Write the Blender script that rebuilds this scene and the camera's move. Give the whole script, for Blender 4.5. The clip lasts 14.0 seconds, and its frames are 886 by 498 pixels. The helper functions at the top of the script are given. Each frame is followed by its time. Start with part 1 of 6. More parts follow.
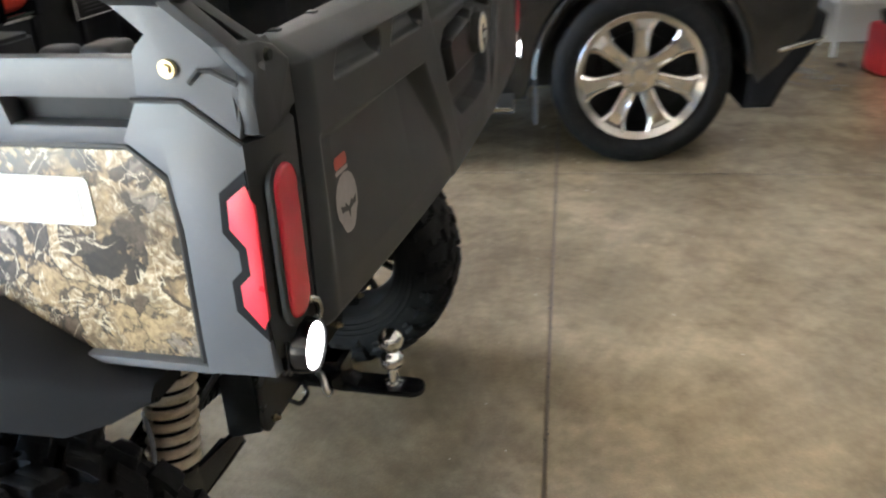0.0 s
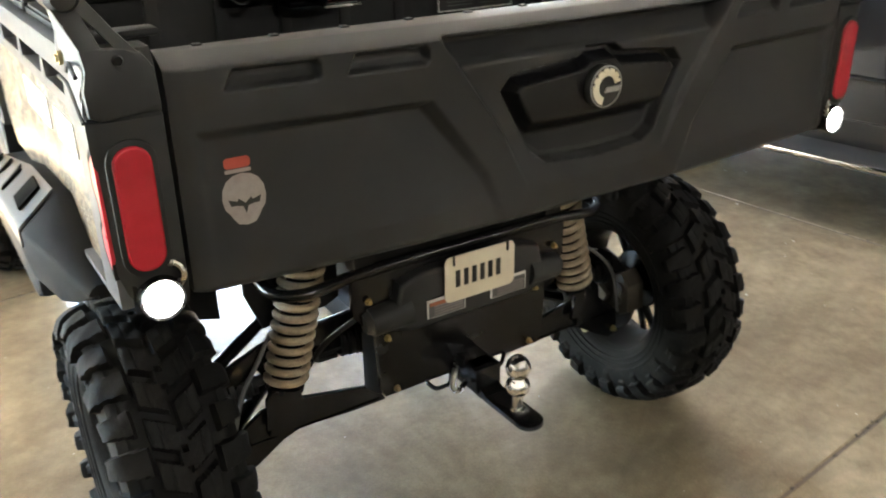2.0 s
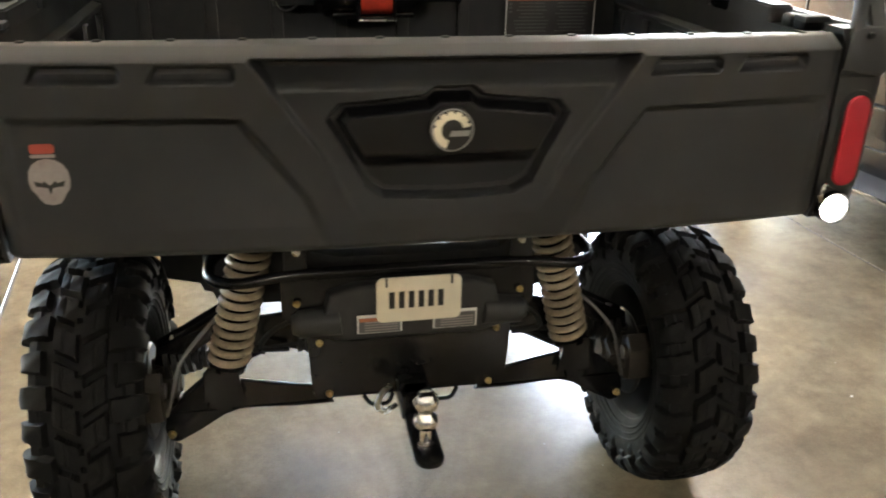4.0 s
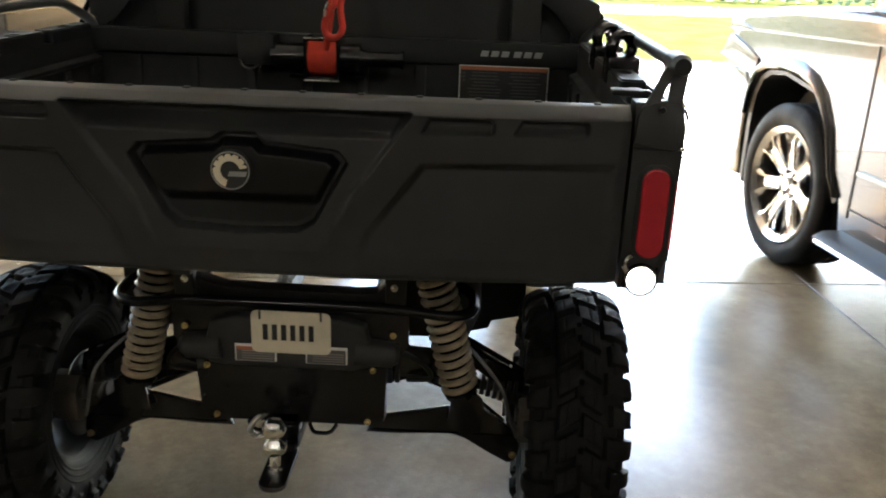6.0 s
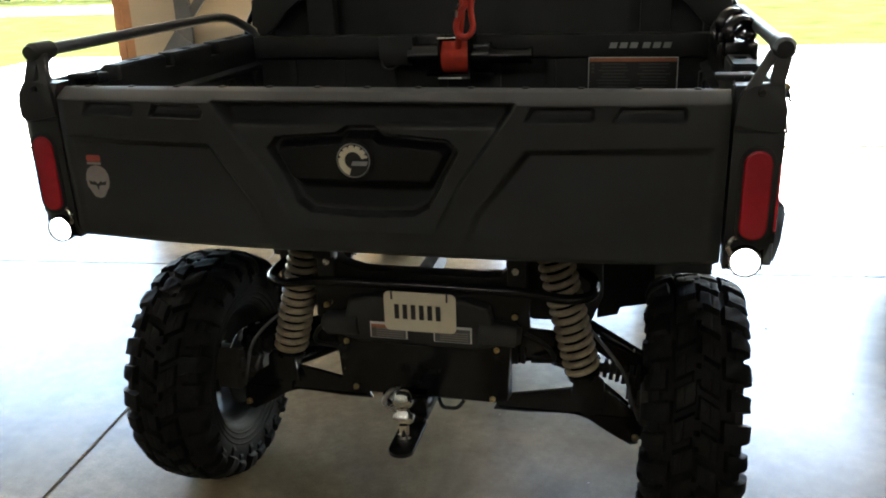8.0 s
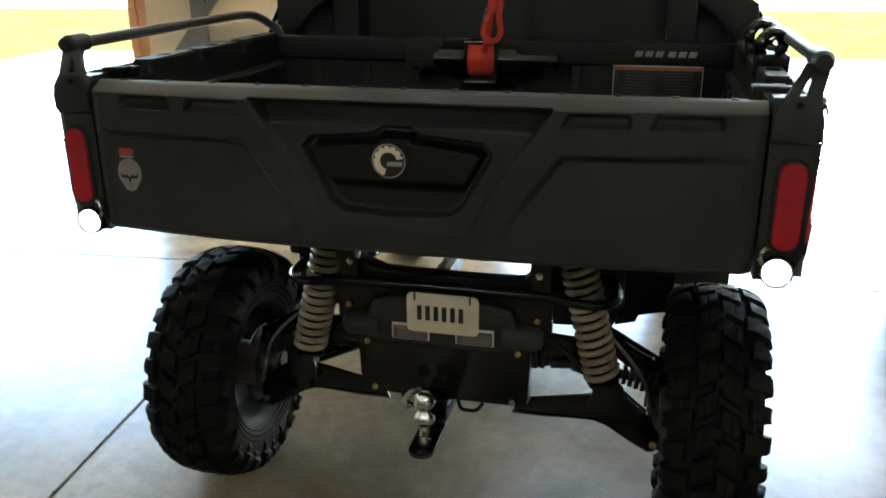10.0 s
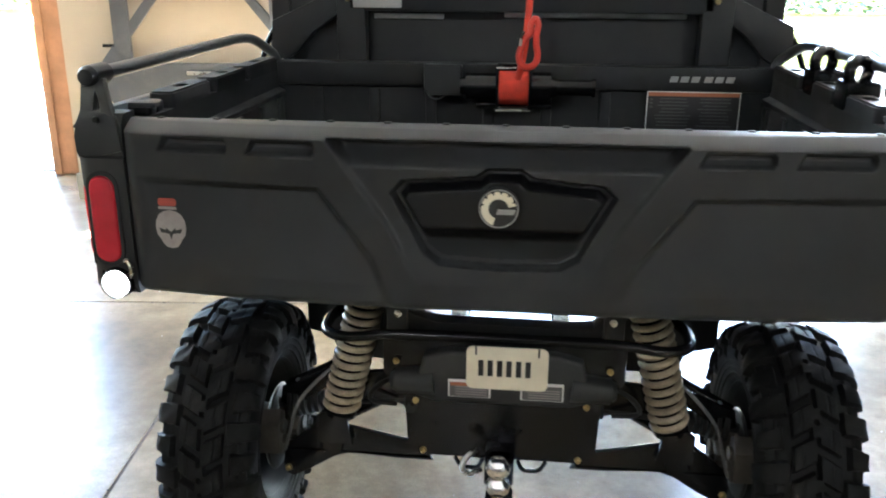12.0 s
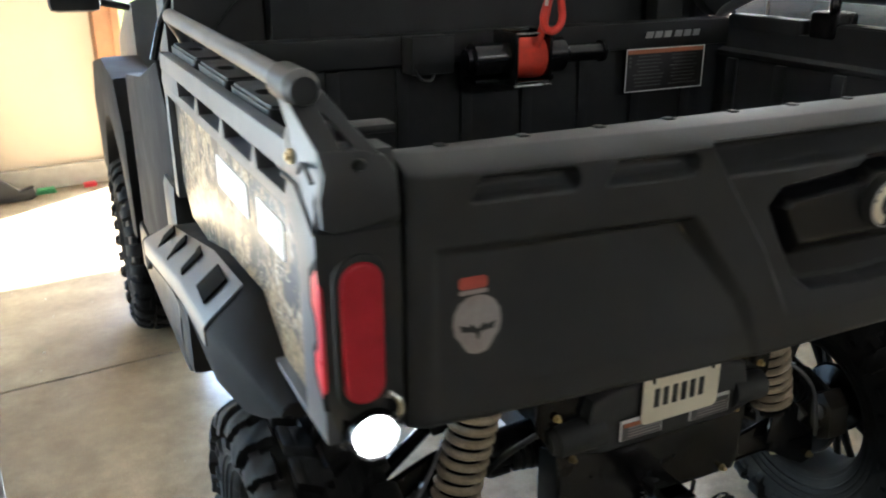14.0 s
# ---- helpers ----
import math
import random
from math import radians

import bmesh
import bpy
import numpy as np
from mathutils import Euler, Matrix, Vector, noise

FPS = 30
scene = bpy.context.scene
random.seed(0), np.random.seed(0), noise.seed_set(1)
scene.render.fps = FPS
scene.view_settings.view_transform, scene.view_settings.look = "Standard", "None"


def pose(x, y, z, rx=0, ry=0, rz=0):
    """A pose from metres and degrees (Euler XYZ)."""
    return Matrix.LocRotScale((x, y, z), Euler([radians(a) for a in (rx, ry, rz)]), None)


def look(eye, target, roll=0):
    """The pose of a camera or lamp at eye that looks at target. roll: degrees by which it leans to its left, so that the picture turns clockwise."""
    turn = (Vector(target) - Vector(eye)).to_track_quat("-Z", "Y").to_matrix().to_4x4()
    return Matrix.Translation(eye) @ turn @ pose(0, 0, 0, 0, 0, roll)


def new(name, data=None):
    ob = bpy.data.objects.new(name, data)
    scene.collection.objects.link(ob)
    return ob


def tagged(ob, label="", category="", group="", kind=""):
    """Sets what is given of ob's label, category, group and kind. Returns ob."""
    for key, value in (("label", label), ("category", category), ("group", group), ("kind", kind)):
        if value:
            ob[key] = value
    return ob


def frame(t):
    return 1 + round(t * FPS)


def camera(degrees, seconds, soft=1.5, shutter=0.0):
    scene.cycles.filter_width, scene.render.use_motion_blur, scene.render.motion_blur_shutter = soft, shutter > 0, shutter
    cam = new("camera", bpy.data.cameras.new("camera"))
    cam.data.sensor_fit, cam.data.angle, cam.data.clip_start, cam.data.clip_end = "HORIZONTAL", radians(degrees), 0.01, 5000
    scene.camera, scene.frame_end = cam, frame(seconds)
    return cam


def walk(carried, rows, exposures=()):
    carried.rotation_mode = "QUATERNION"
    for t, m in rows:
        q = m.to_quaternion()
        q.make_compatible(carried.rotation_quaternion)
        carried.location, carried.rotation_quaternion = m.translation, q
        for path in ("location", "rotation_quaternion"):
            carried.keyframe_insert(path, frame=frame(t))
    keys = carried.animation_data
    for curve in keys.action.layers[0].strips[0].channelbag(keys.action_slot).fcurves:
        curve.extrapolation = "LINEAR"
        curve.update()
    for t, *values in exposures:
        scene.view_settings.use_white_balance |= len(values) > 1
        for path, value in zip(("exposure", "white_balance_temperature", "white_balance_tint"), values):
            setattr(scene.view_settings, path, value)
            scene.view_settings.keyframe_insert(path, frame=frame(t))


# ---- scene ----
cam = camera(55.4, 14.0, soft=1.9, shutter=0.42)
METRES, EYE, TILT, LEAN, TURN = 4.2, 1.34, 0.0, 0.0, -75.6
ROWS = [
    (0.0, 0.0, 0.0, 0.0, -1.18, -25.32, 2.51),
    (0.5, 0.0617, 0.0174, -0.0006, 13.5, -25.74, 1.62),
    (1.0, 0.1179, 0.0239, 0.0023, 27.85, -24.9, 1.54),
    (1.5, 0.1587, 0.042, 0.0063, 33.1, -25.45, 0.49),
    (2.0, 0.1808, 0.0679, 0.0089, 42.14, -24.35, 0.84),
    (2.5, 0.2041, 0.0919, 0.0128, 48.34, -24.03, -0.49),
    (3.0, 0.2072, 0.1357, 0.0116, 53.5, -23.35, -0.55),
    (3.5, 0.2313, 0.1653, 0.0137, 59.74, -23.63, -1.27),
    (4.0, 0.2766, 0.2047, 0.0168, 64.4, -23.91, -1.25),
    (6.5, 0.3754, 0.3695, 0.0204, 84.86, -19.55, 0.7),
    (7.0, 0.3807, 0.3769, 0.0215, 85.84, -19.14, 1.92),
    (7.5, 0.3794, 0.3731, 0.0209, 87.49, -19.49, 1.83),
    (8.0, 0.3814, 0.3684, 0.0212, 88.87, -19.6, 1.83),
    (8.5, 0.3839, 0.366, 0.0212, 89.86, -19.57, 1.62),
    (11.0, 0.3798, 0.3486, 0.0205, 88.16, -19.28, -0.14),
    (11.5, 0.3617, 0.3136, 0.0202, 83.97, -18.57, -0.72),
    (12.0, 0.3265, 0.2665, 0.0223, 81.69, -18.3, -0.32),
    (12.5, 0.2694, 0.2331, 0.0178, 76.71, -17.59, -0.26),
    (13.0, 0.2291, 0.1826, 0.0146, 65.28, -17.36, -1.59),
    (13.5, 0.1815, 0.1129, 0.018, 57.21, -20.63, -0.84),
    (14.0, 0.12, 0.0705, 0.012, 49.82, -20.37, 0.17),
]
rows = [(t, pose(-1.382, -0.271, EYE, TILT, LEAN, TURN) @ pose(METRES * x, METRES * y, METRES * z, 90 + pitch, roll, yaw)) for t, x, y, z, yaw, pitch, roll in ROWS]
rows += [(4.2, look((-0.172, -1.205, 1.419), (0.166, 0.593, 0.612), 0.5)), (6.3, look((0.466, -1.385, 1.423), (0.265, 0.492, 0.762), 1.1)),
         (8.7, look((0.510, -1.461, 1.430), (0.009, 0.358, 0.765), -1.2)), (10.8, look((0.430, -1.456, 1.430), (0.009, 0.384, 0.767), 0.1)),
         (0.3, look((-1.297, -0.396, 1.330), (0.354, 0.309, 0.445), -2.2)), (0.7, look((-1.220, -0.575, 1.350), (0.285, 0.422, 0.490), -2.1)),
         (1.3, look((-1.097, -0.838, 1.363), (0.165, 0.460, 0.514), -0.6)), (2.3, look((-0.838, -1.001, 1.390), (0.042, 0.601, 0.579), 0.3)),
         (3.3, look((-0.527, -0.985, 1.398), (0.073, 0.747, 0.598), 1.0)), (11.3, look((0.346, -1.432, 1.426), (0.026, 0.433, 0.778), 0.7)),
         (11.8, look((0.111, -1.356, 1.431), (-0.104, 0.531, 0.805), 0.3)), (12.8, look((-0.279, -1.053, 1.417), (-0.120, 0.847, 0.812), 1.4)),
         (13.3, look((-0.613, -0.945, 1.410), (-0.099, 0.876, 0.762), -0.3))]
walk(cam, sorted(rows, key=lambda r: r[0]), [(0.0, 5.9, 6200, 11), (1.0, 6.2, 6600, 9), (2.5, 6.2, 6750, 8), (4.2, 6.15, 7100, 10), (6.3, 4.85, 6750, 8), (7.0, 4.7, 6700, 7), (8.7, 5.0, 6550, 4), (10.8, 5.1, 6400, 1), (12.5, 6.6, 5700, 9), (13.0, 6.65, 5700, 9), (13.5, 6.3, 6050, 9), (14.0, 5.5, 5900, 7)])

# world, sun and exposure
ROOM = pose(0, 0, 0, 0, 0, 5.5)
world = bpy.data.worlds.new("sky")
scene.world = world
world.use_nodes = True
wn = world.node_tree
sky = wn.nodes.new("ShaderNodeTexSky")
sky.sky_type, sky.sun_disc = "NISHITA", False
sky.sun_elevation, sky.sun_rotation = radians(37), radians(54.5)
wn.links.new(sky.outputs[0], wn.nodes["Background"].inputs[0])
wn.nodes["Background"].inputs[1].default_value = 0.15
sun = new("sun", bpy.data.lights.new("sun", "SUN"))
sun.data.energy, sun.data.angle, sun.data.color = 5.0, radians(0.5), (1.0, 0.96, 0.9)
sun.matrix_world = look((8.14, 5.81, 7.54), (0, 0, 0))


# ---- materials ----
def material(name, rough=0.5, metal=0.0):
    m = bpy.data.materials.new(name)
    m.use_nodes = True
    b = m.node_tree.nodes["Principled BSDF"]
    b.inputs["Roughness"].default_value, b.inputs["Metallic"].default_value = rough, metal
    return m, m.node_tree, b


def noise_node(nt, scale, detail=4.0, rough=0.6, distort=0.0, coord="Object"):
    tc, n = nt.nodes.new("ShaderNodeTexCoord"), nt.nodes.new("ShaderNodeTexNoise")
    n.inputs["Scale"].default_value, n.inputs["Detail"].default_value = scale, detail
    n.inputs["Roughness"].default_value, n.inputs["Distortion"].default_value = rough, distort
    nt.links.new(tc.outputs[coord], n.inputs["Vector"])
    return n


def ramp_node(nt, source, stops, mode="LINEAR"):
    r = nt.nodes.new("ShaderNodeValToRGB")
    r.color_ramp.interpolation = mode
    row = r.color_ramp.elements
    row[0].position, row[1].position = stops[0][0], stops[-1][0]
    ends = [row[0], row[1]]
    rgba = lambda c: (*c, 1) if len(c) == 3 else (c[0], c[0], c[0], 1)
    ends[0].color, ends[1].color = rgba(stops[0][1]), rgba(stops[-1][1])
    for p, c in stops[1:-1]:
        row.new(p).color = rgba(c)
    nt.links.new(source, r.inputs[0])
    return r


def mix_node(nt, fac, a, b, mode="MIX"):
    m = nt.nodes.new("ShaderNodeMix")
    m.data_type, m.blend_type = "RGBA", mode
    for sock, v in ((m.inputs[0], fac), (m.inputs[6], a), (m.inputs[7], b)):
        if isinstance(v, (int, float)):
            sock.default_value = v
        elif isinstance(v, tuple):
            sock.default_value = (*v, 1)
        else:
            nt.links.new(v, sock)
    return m


def bump_node(nt, bsdf, height, strength=0.3, distance=0.002, chain=None):
    b = nt.nodes.new("ShaderNodeBump")
    b.inputs["Strength"].default_value, b.inputs["Distance"].default_value = strength, distance
    nt.links.new(height, b.inputs["Height"])
    if chain:
        nt.links.new(chain.outputs[0], b.inputs["Normal"])
    nt.links.new(b.outputs[0], bsdf.inputs["Normal"])
    return b


def worn(name, colour, rough=0.5, metal=0.0, spread=0.25, scale=6.0, grain=300.0, bump=0.15, distance=0.0008, dirt=None, dirt_amount=0.3):
    """Colour that wanders by spread at a large scale, grain in gloss and relief, and dirt in patches."""
    m, nt, b = material(name, rough, metal)
    big, fine = noise_node(nt, scale, 5), noise_node(nt, grain, 2)
    lo, hi = (tuple(c * (1 - spread) for c in colour), tuple(min(1, c * (1 + spread)) for c in colour))
    col = ramp_node(nt, big.outputs[0], [(0.3, lo), (0.7, hi)]).outputs[0]
    if dirt:
        patch = noise_node(nt, scale * 2.3, 6, 0.7)
        mask = ramp_node(nt, patch.outputs[0], [(0.5, (0.0,)), (0.72, (dirt_amount,))])
        col = mix_node(nt, mask.outputs[0], col, dirt).outputs[2]
    nt.links.new(col, b.inputs["Base Color"])
    rr = ramp_node(nt, big.outputs[0], [(0.3, (max(0.02, rough * 0.85),)), (0.75, (min(1, rough * 1.2),))])
    nt.links.new(rr.outputs[0], b.inputs["Roughness"])
    if bump:
        bump_node(nt, b, fine.outputs[0], bump, distance)
    return m


def concrete(name, low, high, rough, gloss=0.5):
    """Trowelled slab: broad tone, soft blotches, dark drip clouds and fine grit."""
    m, nt, b = material(name, rough)
    a = ramp_node(nt, noise_node(nt, 0.8, 5, 0.6).outputs[0], [(0.32, low), (0.68, high)]).outputs[0]
    for scale, detail, share, dark, light, v0, v1 in ((1.9, 6, 0.6, 0.68, 1.20, 0.36, 0.64), (7.0, 8, 0.55, 0.66, 1.20, 0.34, 0.66), (27.0, 6, 0.5, 0.74, 1.16, 0.32, 0.68), (170.0, 3, 0.5, 0.72, 1.14, 0.3, 0.7)):
        tone = ramp_node(nt, noise_node(nt, scale, detail, 0.66).outputs[0], [(v0, (dark,)), (v1, (light,))])
        a = mix_node(nt, share, a, tone.outputs[0], "MULTIPLY").outputs[2]
    drips = ramp_node(nt, noise_node(nt, 6.2, 4, 0.62).outputs[0], [(0.48, (0.0,)), (0.86, (0.55,))])
    a = mix_node(nt, drips.outputs[0], a, tuple(c * 0.4 for c in low)).outputs[2]
    nt.links.new(a, b.inputs["Base Color"])
    b.inputs["Specular IOR Level"].default_value = gloss
    return m


def plain(name, colour, rough=0.5, metal=0.0, coat=0.0):
    m, nt, b = material(name, rough, metal)
    n = noise_node(nt, 40, 4)
    nt.links.new(ramp_node(nt, n.outputs[0], [(0.3, tuple(c * 0.9 for c in colour)), (0.7, colour)]).outputs[0], b.inputs["Base Color"])
    b.inputs["Coat Weight"].default_value = coat
    return m


def glowing(name, colour, strength):
    m, nt, b = material(name)
    b.inputs["Emission Color"].default_value, b.inputs["Emission Strength"].default_value = (*colour, 1), strength
    b.inputs["Base Color"].default_value = (0.8, 0.8, 0.8, 1)
    return m


def camouflage():
    """Printed leaf litter: dark ground, brown and grey leaf shapes, pale curled leaves with veins, thin twigs."""
    m, nt, b = material("camouflage_film", 0.4)
    tc = nt.nodes.new("ShaderNodeTexCoord")
    warp = noise_node(nt, 21, 4, 0.6, 0.4)

    def leaves(scale, amount):
        vec = mix_node(nt, amount, tc.outputs["Object"], warp.outputs["Color"], "ADD").outputs[2]
        out = []
        for feature in ("F1", "DISTANCE_TO_EDGE"):
            v = nt.nodes.new("ShaderNodeTexVoronoi")
            v.feature = feature
            v.inputs["Scale"].default_value = scale
            nt.links.new(vec, v.inputs["Vector"])
            out.append(v)
        return out

    fine = noise_node(nt, 70, 6, 0.72, 0.8)
    grain = ramp_node(nt, fine.outputs[0], [(0.32, (0.45,)), (0.5, (0.95,)), (0.68, (1.5,))]).outputs[0]
    cells, edge = leaves(19, 0.10)
    c = ramp_node(nt, cells.outputs["Color"], [(0.0, (0.020, 0.017, 0.013)), (0.26, (0.095, 0.072, 0.048)), (0.42, (0.20, 0.17, 0.14)), (0.55, (0.34, 0.25, 0.14)), (0.68, (0.06, 0.048, 0.036)), (0.82, (0.26, 0.22, 0.18))], "CONSTANT").outputs[0]
    c = mix_node(nt, 0.95, c, grain, "MULTIPLY").outputs[2]
    c = mix_node(nt, ramp_node(nt, edge.outputs["Distance"], [(0.0, (0.85,)), (0.055, (0.0,))]).outputs[0], c, (0.016, 0.013, 0.010)).outputs[2]
    # pale curled leaves on top, shadowed along one edge, in loose clumps
    curl = noise_node(nt, 10, 3, 0.55, 2.6)
    clump = noise_node(nt, 7, 4, 0.6, 0.5)
    where = ramp_node(nt, clump.outputs[0], [(0.41, (0.0,)), (0.48, (1.0,))]).outputs[0]
    shade = ramp_node(nt, curl.outputs[0], [(0.44, (0.0,)), (0.50, (0.9,))]).outputs[0]
    c = mix_node(nt, mix_node(nt, 1.0, where, shade, "MULTIPLY").outputs[2], c, (0.030, 0.024, 0.018)).outputs[2]
    body = ramp_node(nt, curl.outputs[0], [(0.515, (0.0,)), (0.54, (1.0,))]).outputs[0]
    vein = noise_node(nt, 55, 5, 0.7, 1.8)
    pale = ramp_node(nt, vein.outputs[0], [(0.36, (0.14, 0.095, 0.05)), (0.50, (0.33, 0.25, 0.15)), (0.64, (0.64, 0.55, 0.41))]).outputs[0]
    c = mix_node(nt, mix_node(nt, 1.0, where, body, "MULTIPLY").outputs[2], c, pale).outputs[2]
    ridge = noise_node(nt, 17, 4, 0.6, 1.6)
    line = ramp_node(nt, ridge.outputs[0], [(0.480, (0.0,)), (0.497, (1.0,)), (0.514, (0.0,))]).outputs[0]
    c = mix_node(nt, mix_node(nt, 1.0, where, line, "MULTIPLY").outputs[2], c, (0.66, 0.58, 0.44)).outputs[2]
    # black gaps between the clumps
    bark = noise_node(nt, 9, 7, 0.72, 1.4)
    c = mix_node(nt, ramp_node(nt, bark.outputs[0], [(0.34, (0.9,)), (0.40, (0.0,))]).outputs[0], c, (0.014, 0.012, 0.010)).outputs[2]
    nt.links.new(c, b.inputs["Base Color"])
    b.inputs["Coat Weight"].default_value, b.inputs["Coat Roughness"].default_value = 0.25, 0.2
    return m


BLACK_PLASTIC = worn("moulded_black_plastic", (0.0225, 0.0232, 0.0246), 0.46, 0, 0.25, 5, 900, 0.2, 0.0005, (0.030, 0.028, 0.026), 0.3)
BED_PLASTIC = worn("bed_liner_plastic", (0.0125, 0.013, 0.014), 0.55, 0, 0.3, 7, 500, 0.3, 0.0008, (0.035, 0.033, 0.03), 0.3)
GLOSS_BLACK = worn("black_painted_steel", (0.006, 0.006, 0.0066), 0.24, 0, 0.3, 12, 500, 0.06, 0.0004, (0.028, 0.026, 0.023), 0.15)
GLOSS_PLASTIC = worn("smooth_black_plastic", (0.007, 0.007, 0.008), 0.33, 0, 0.1, 3, 700, 0.05, 0.0003)
DARK_PART = worn("grimy_black_metal", (0.009, 0.009, 0.009), 0.5, 0.0, 0.4, 20, 200, 0.3, 0.0008, (0.035, 0.032, 0.027), 0.4)
GREY_PAINT = worn("grey_painted_plastic", (0.080, 0.085, 0.094), 0.42, 0, 0.12, 5, 700, 0.15, 0.0005, (0.2, 0.19, 0.18), 0.2)
COVER_GREY = worn("dull_dark_plastic", (0.026, 0.0265, 0.027), 0.5, 0, 0.2, 9, 500, 0.2, 0.0005, (0.055, 0.05, 0.045), 0.3)
CASTING = worn("dusty_cast_metal", (0.055, 0.048, 0.040), 0.5, 0.3, 0.35, 30, 250, 0.35, 0.001, (0.06, 0.05, 0.038), 0.5)
RUBBER = worn("tyre_rubber", (0.0065, 0.0065, 0.0067), 0.72, 0, 0.35, 14, 220, 0.5, 0.0015, (0.030, 0.028, 0.024), 0.35)
RIM_GREY = worn("rim_dark_metal", (0.012, 0.012, 0.012), 0.5, 0.0, 0.2, 10, 300, 0.1)
SPRING = worn("tan_spring_paint", (0.30, 0.245, 0.17), 0.45, 0, 0.25, 25, 300, 0.2, 0.0006, (0.1, 0.085, 0.06), 0.6)
STEEL = worn("bright_steel", (0.62, 0.6, 0.56), 0.28, 1, 0.2, 30, 300, 0.1)
BRASS = worn("yellow_zinc", (0.46, 0.37, 0.20), 0.38, 1, 0.25, 40, 300, 0.1)
CHROME = plain("chrome", (0.76, 0.75, 0.73), 0.12, 1)
RED_LENS = worn("red_lens", (0.38, 0.014, 0.026), 0.22, 0, 0.12, 20, 120, 0.15, 0.001)
RED_REFLECTOR = worn("red_reflector", (0.7, 0.03, 0.05), 0.3, 0, 0.08, 20, 500, 0.3, 0.001)
RED_ROPE = worn("red_synthetic_rope", (0.62, 0.05, 0.025), 0.7, 0, 0.2, 40, 400, 0.5, 0.002)
RED_HOOK = worn("red_painted_hook", (0.6, 0.05, 0.03), 0.4, 0, 0.15, 30, 300, 0.1)
CREAM = worn("cream_plate", (0.72, 0.66, 0.52), 0.45, 0, 0.06, 20, 200, 0.05)
INK = plain("black_ink", (0.015, 0.015, 0.015), 0.5)
WHITE = worn("white_print", (0.72, 0.72, 0.7), 0.45, 0, 0.06, 30, 200, 0.05)
WHEEL_SILVER = plain("bright_wheel_finish", (0.62, 0.59, 0.55), 0.20, 1)
SILVER = plain("silver_lettering", (0.36, 0.36, 0.36), 0.35, 0.4)
DECAL_PALE = worn("pale_decal", (0.27, 0.24, 0.235), 0.5, 0, 0.15, 60, 300, 0.05)
DECAL_RED = worn("red_decal", (0.34, 0.055, 0.035), 0.5, 0, 0.2, 60, 300, 0.05)
ORANGE = plain("orange_print", (0.38, 0.125, 0.055), 0.5)
for m in (BLACK_PLASTIC, BED_PLASTIC, GLOSS_PLASTIC, GLOSS_BLACK, DARK_PART, COVER_GREY):
    m.node_tree.nodes["Principled BSDF"].inputs["Specular IOR Level"].default_value = 0.33
for m in (RUBBER, RIM_GREY):
    m.node_tree.nodes["Principled BSDF"].inputs["Specular IOR Level"].default_value = 0.18
MATTE_BLACK = worn("matte_black_plastic", (0.010, 0.010, 0.011), 0.75, 0, 0.2, 6, 600, 0.2, 0.0005)
MATTE_BLACK.node_tree.nodes["Principled BSDF"].inputs["Specular IOR Level"].default_value = 0.14
# near-black without sheen, painted shade for the openings in the step
SHADOW_BLACK = plain("slot_shade_black", (0.004, 0.004, 0.004), 0.95)
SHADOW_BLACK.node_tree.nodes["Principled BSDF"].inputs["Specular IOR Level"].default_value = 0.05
CAMO = camouflage()
LED = glowing("work_light_led", (1.0, 0.97, 0.92), 2.6)
CAR_PAINT = worn("black_car_paint", (0.008, 0.0075, 0.0075), 0.22, 0.0, 0.1, 3, 200, 0.0)
CAR_PAINT.node_tree.nodes["Principled BSDF"].inputs["Coat Weight"].default_value = 0.5
GLASS_DARK = plain("tinted_glass", (0.01, 0.011, 0.012), 0.05)
FLOOR = concrete("sealed_garage_concrete", (0.142, 0.109, 0.066), (0.325, 0.257, 0.161), 0.26)
DRIVE = concrete("driveway_concrete", (0.42, 0.40, 0.37), (0.55, 0.53, 0.5), 0.8, 0.3)
BLOCK = worn("concrete_block", (0.34, 0.31, 0.26), 0.9, 0, 0.2, 8, 160, 0.6, 0.002)
BACK_WALL = worn("grey_wall_board", (0.155, 0.15, 0.142), 0.8, 0, 0.1, 2, 200, 0.15)
WALL = worn("beige_wall_paint", (0.46, 0.385, 0.285), 0.75, 0, 0.06, 2, 250, 0.15, 0.0006)
PALE_WALL = worn("pale_grey_wall_panel", (0.55, 0.54, 0.51), 0.6, 0, 0.08, 3, 200, 0.1)
DARK_GREY = worn("dark_grey_plastic", (0.055, 0.058, 0.063), 0.42, 0, 0.15, 8, 600, 0.15, 0.0005, (0.1, 0.095, 0.09), 0.3)
CEIL = worn("white_ceiling_board", (0.62, 0.61, 0.585), 0.9, 0, 0.05, 2, 200, 0.1)
TIMBER = worn("brown_door_jamb", (0.36, 0.17, 0.08), 0.6, 0, 0.25, 7, 120, 0.2)
GRASS = worn("lawn", (0.033, 0.037, 0.012), 1.0, 0, 0.35, 1.3, 30, 0.8, 0.03)
GRASS.node_tree.nodes["Principled BSDF"].inputs["Specular IOR Level"].default_value = 0.0
LEAF = worn("hedge_leaf", (0.045, 0.065, 0.022), 0.6, 0, 0.4, 3, 30, 0.2)
GRAVEL = worn("pale_gravel", (0.42, 0.40, 0.36), 0.95, 0, 0.2, 2, 20, 0.5, 0.01)
YELLOW = worn("yellow_handle", (0.75, 0.58, 0.05), 0.45, 0, 0.1, 20, 200, 0.1)
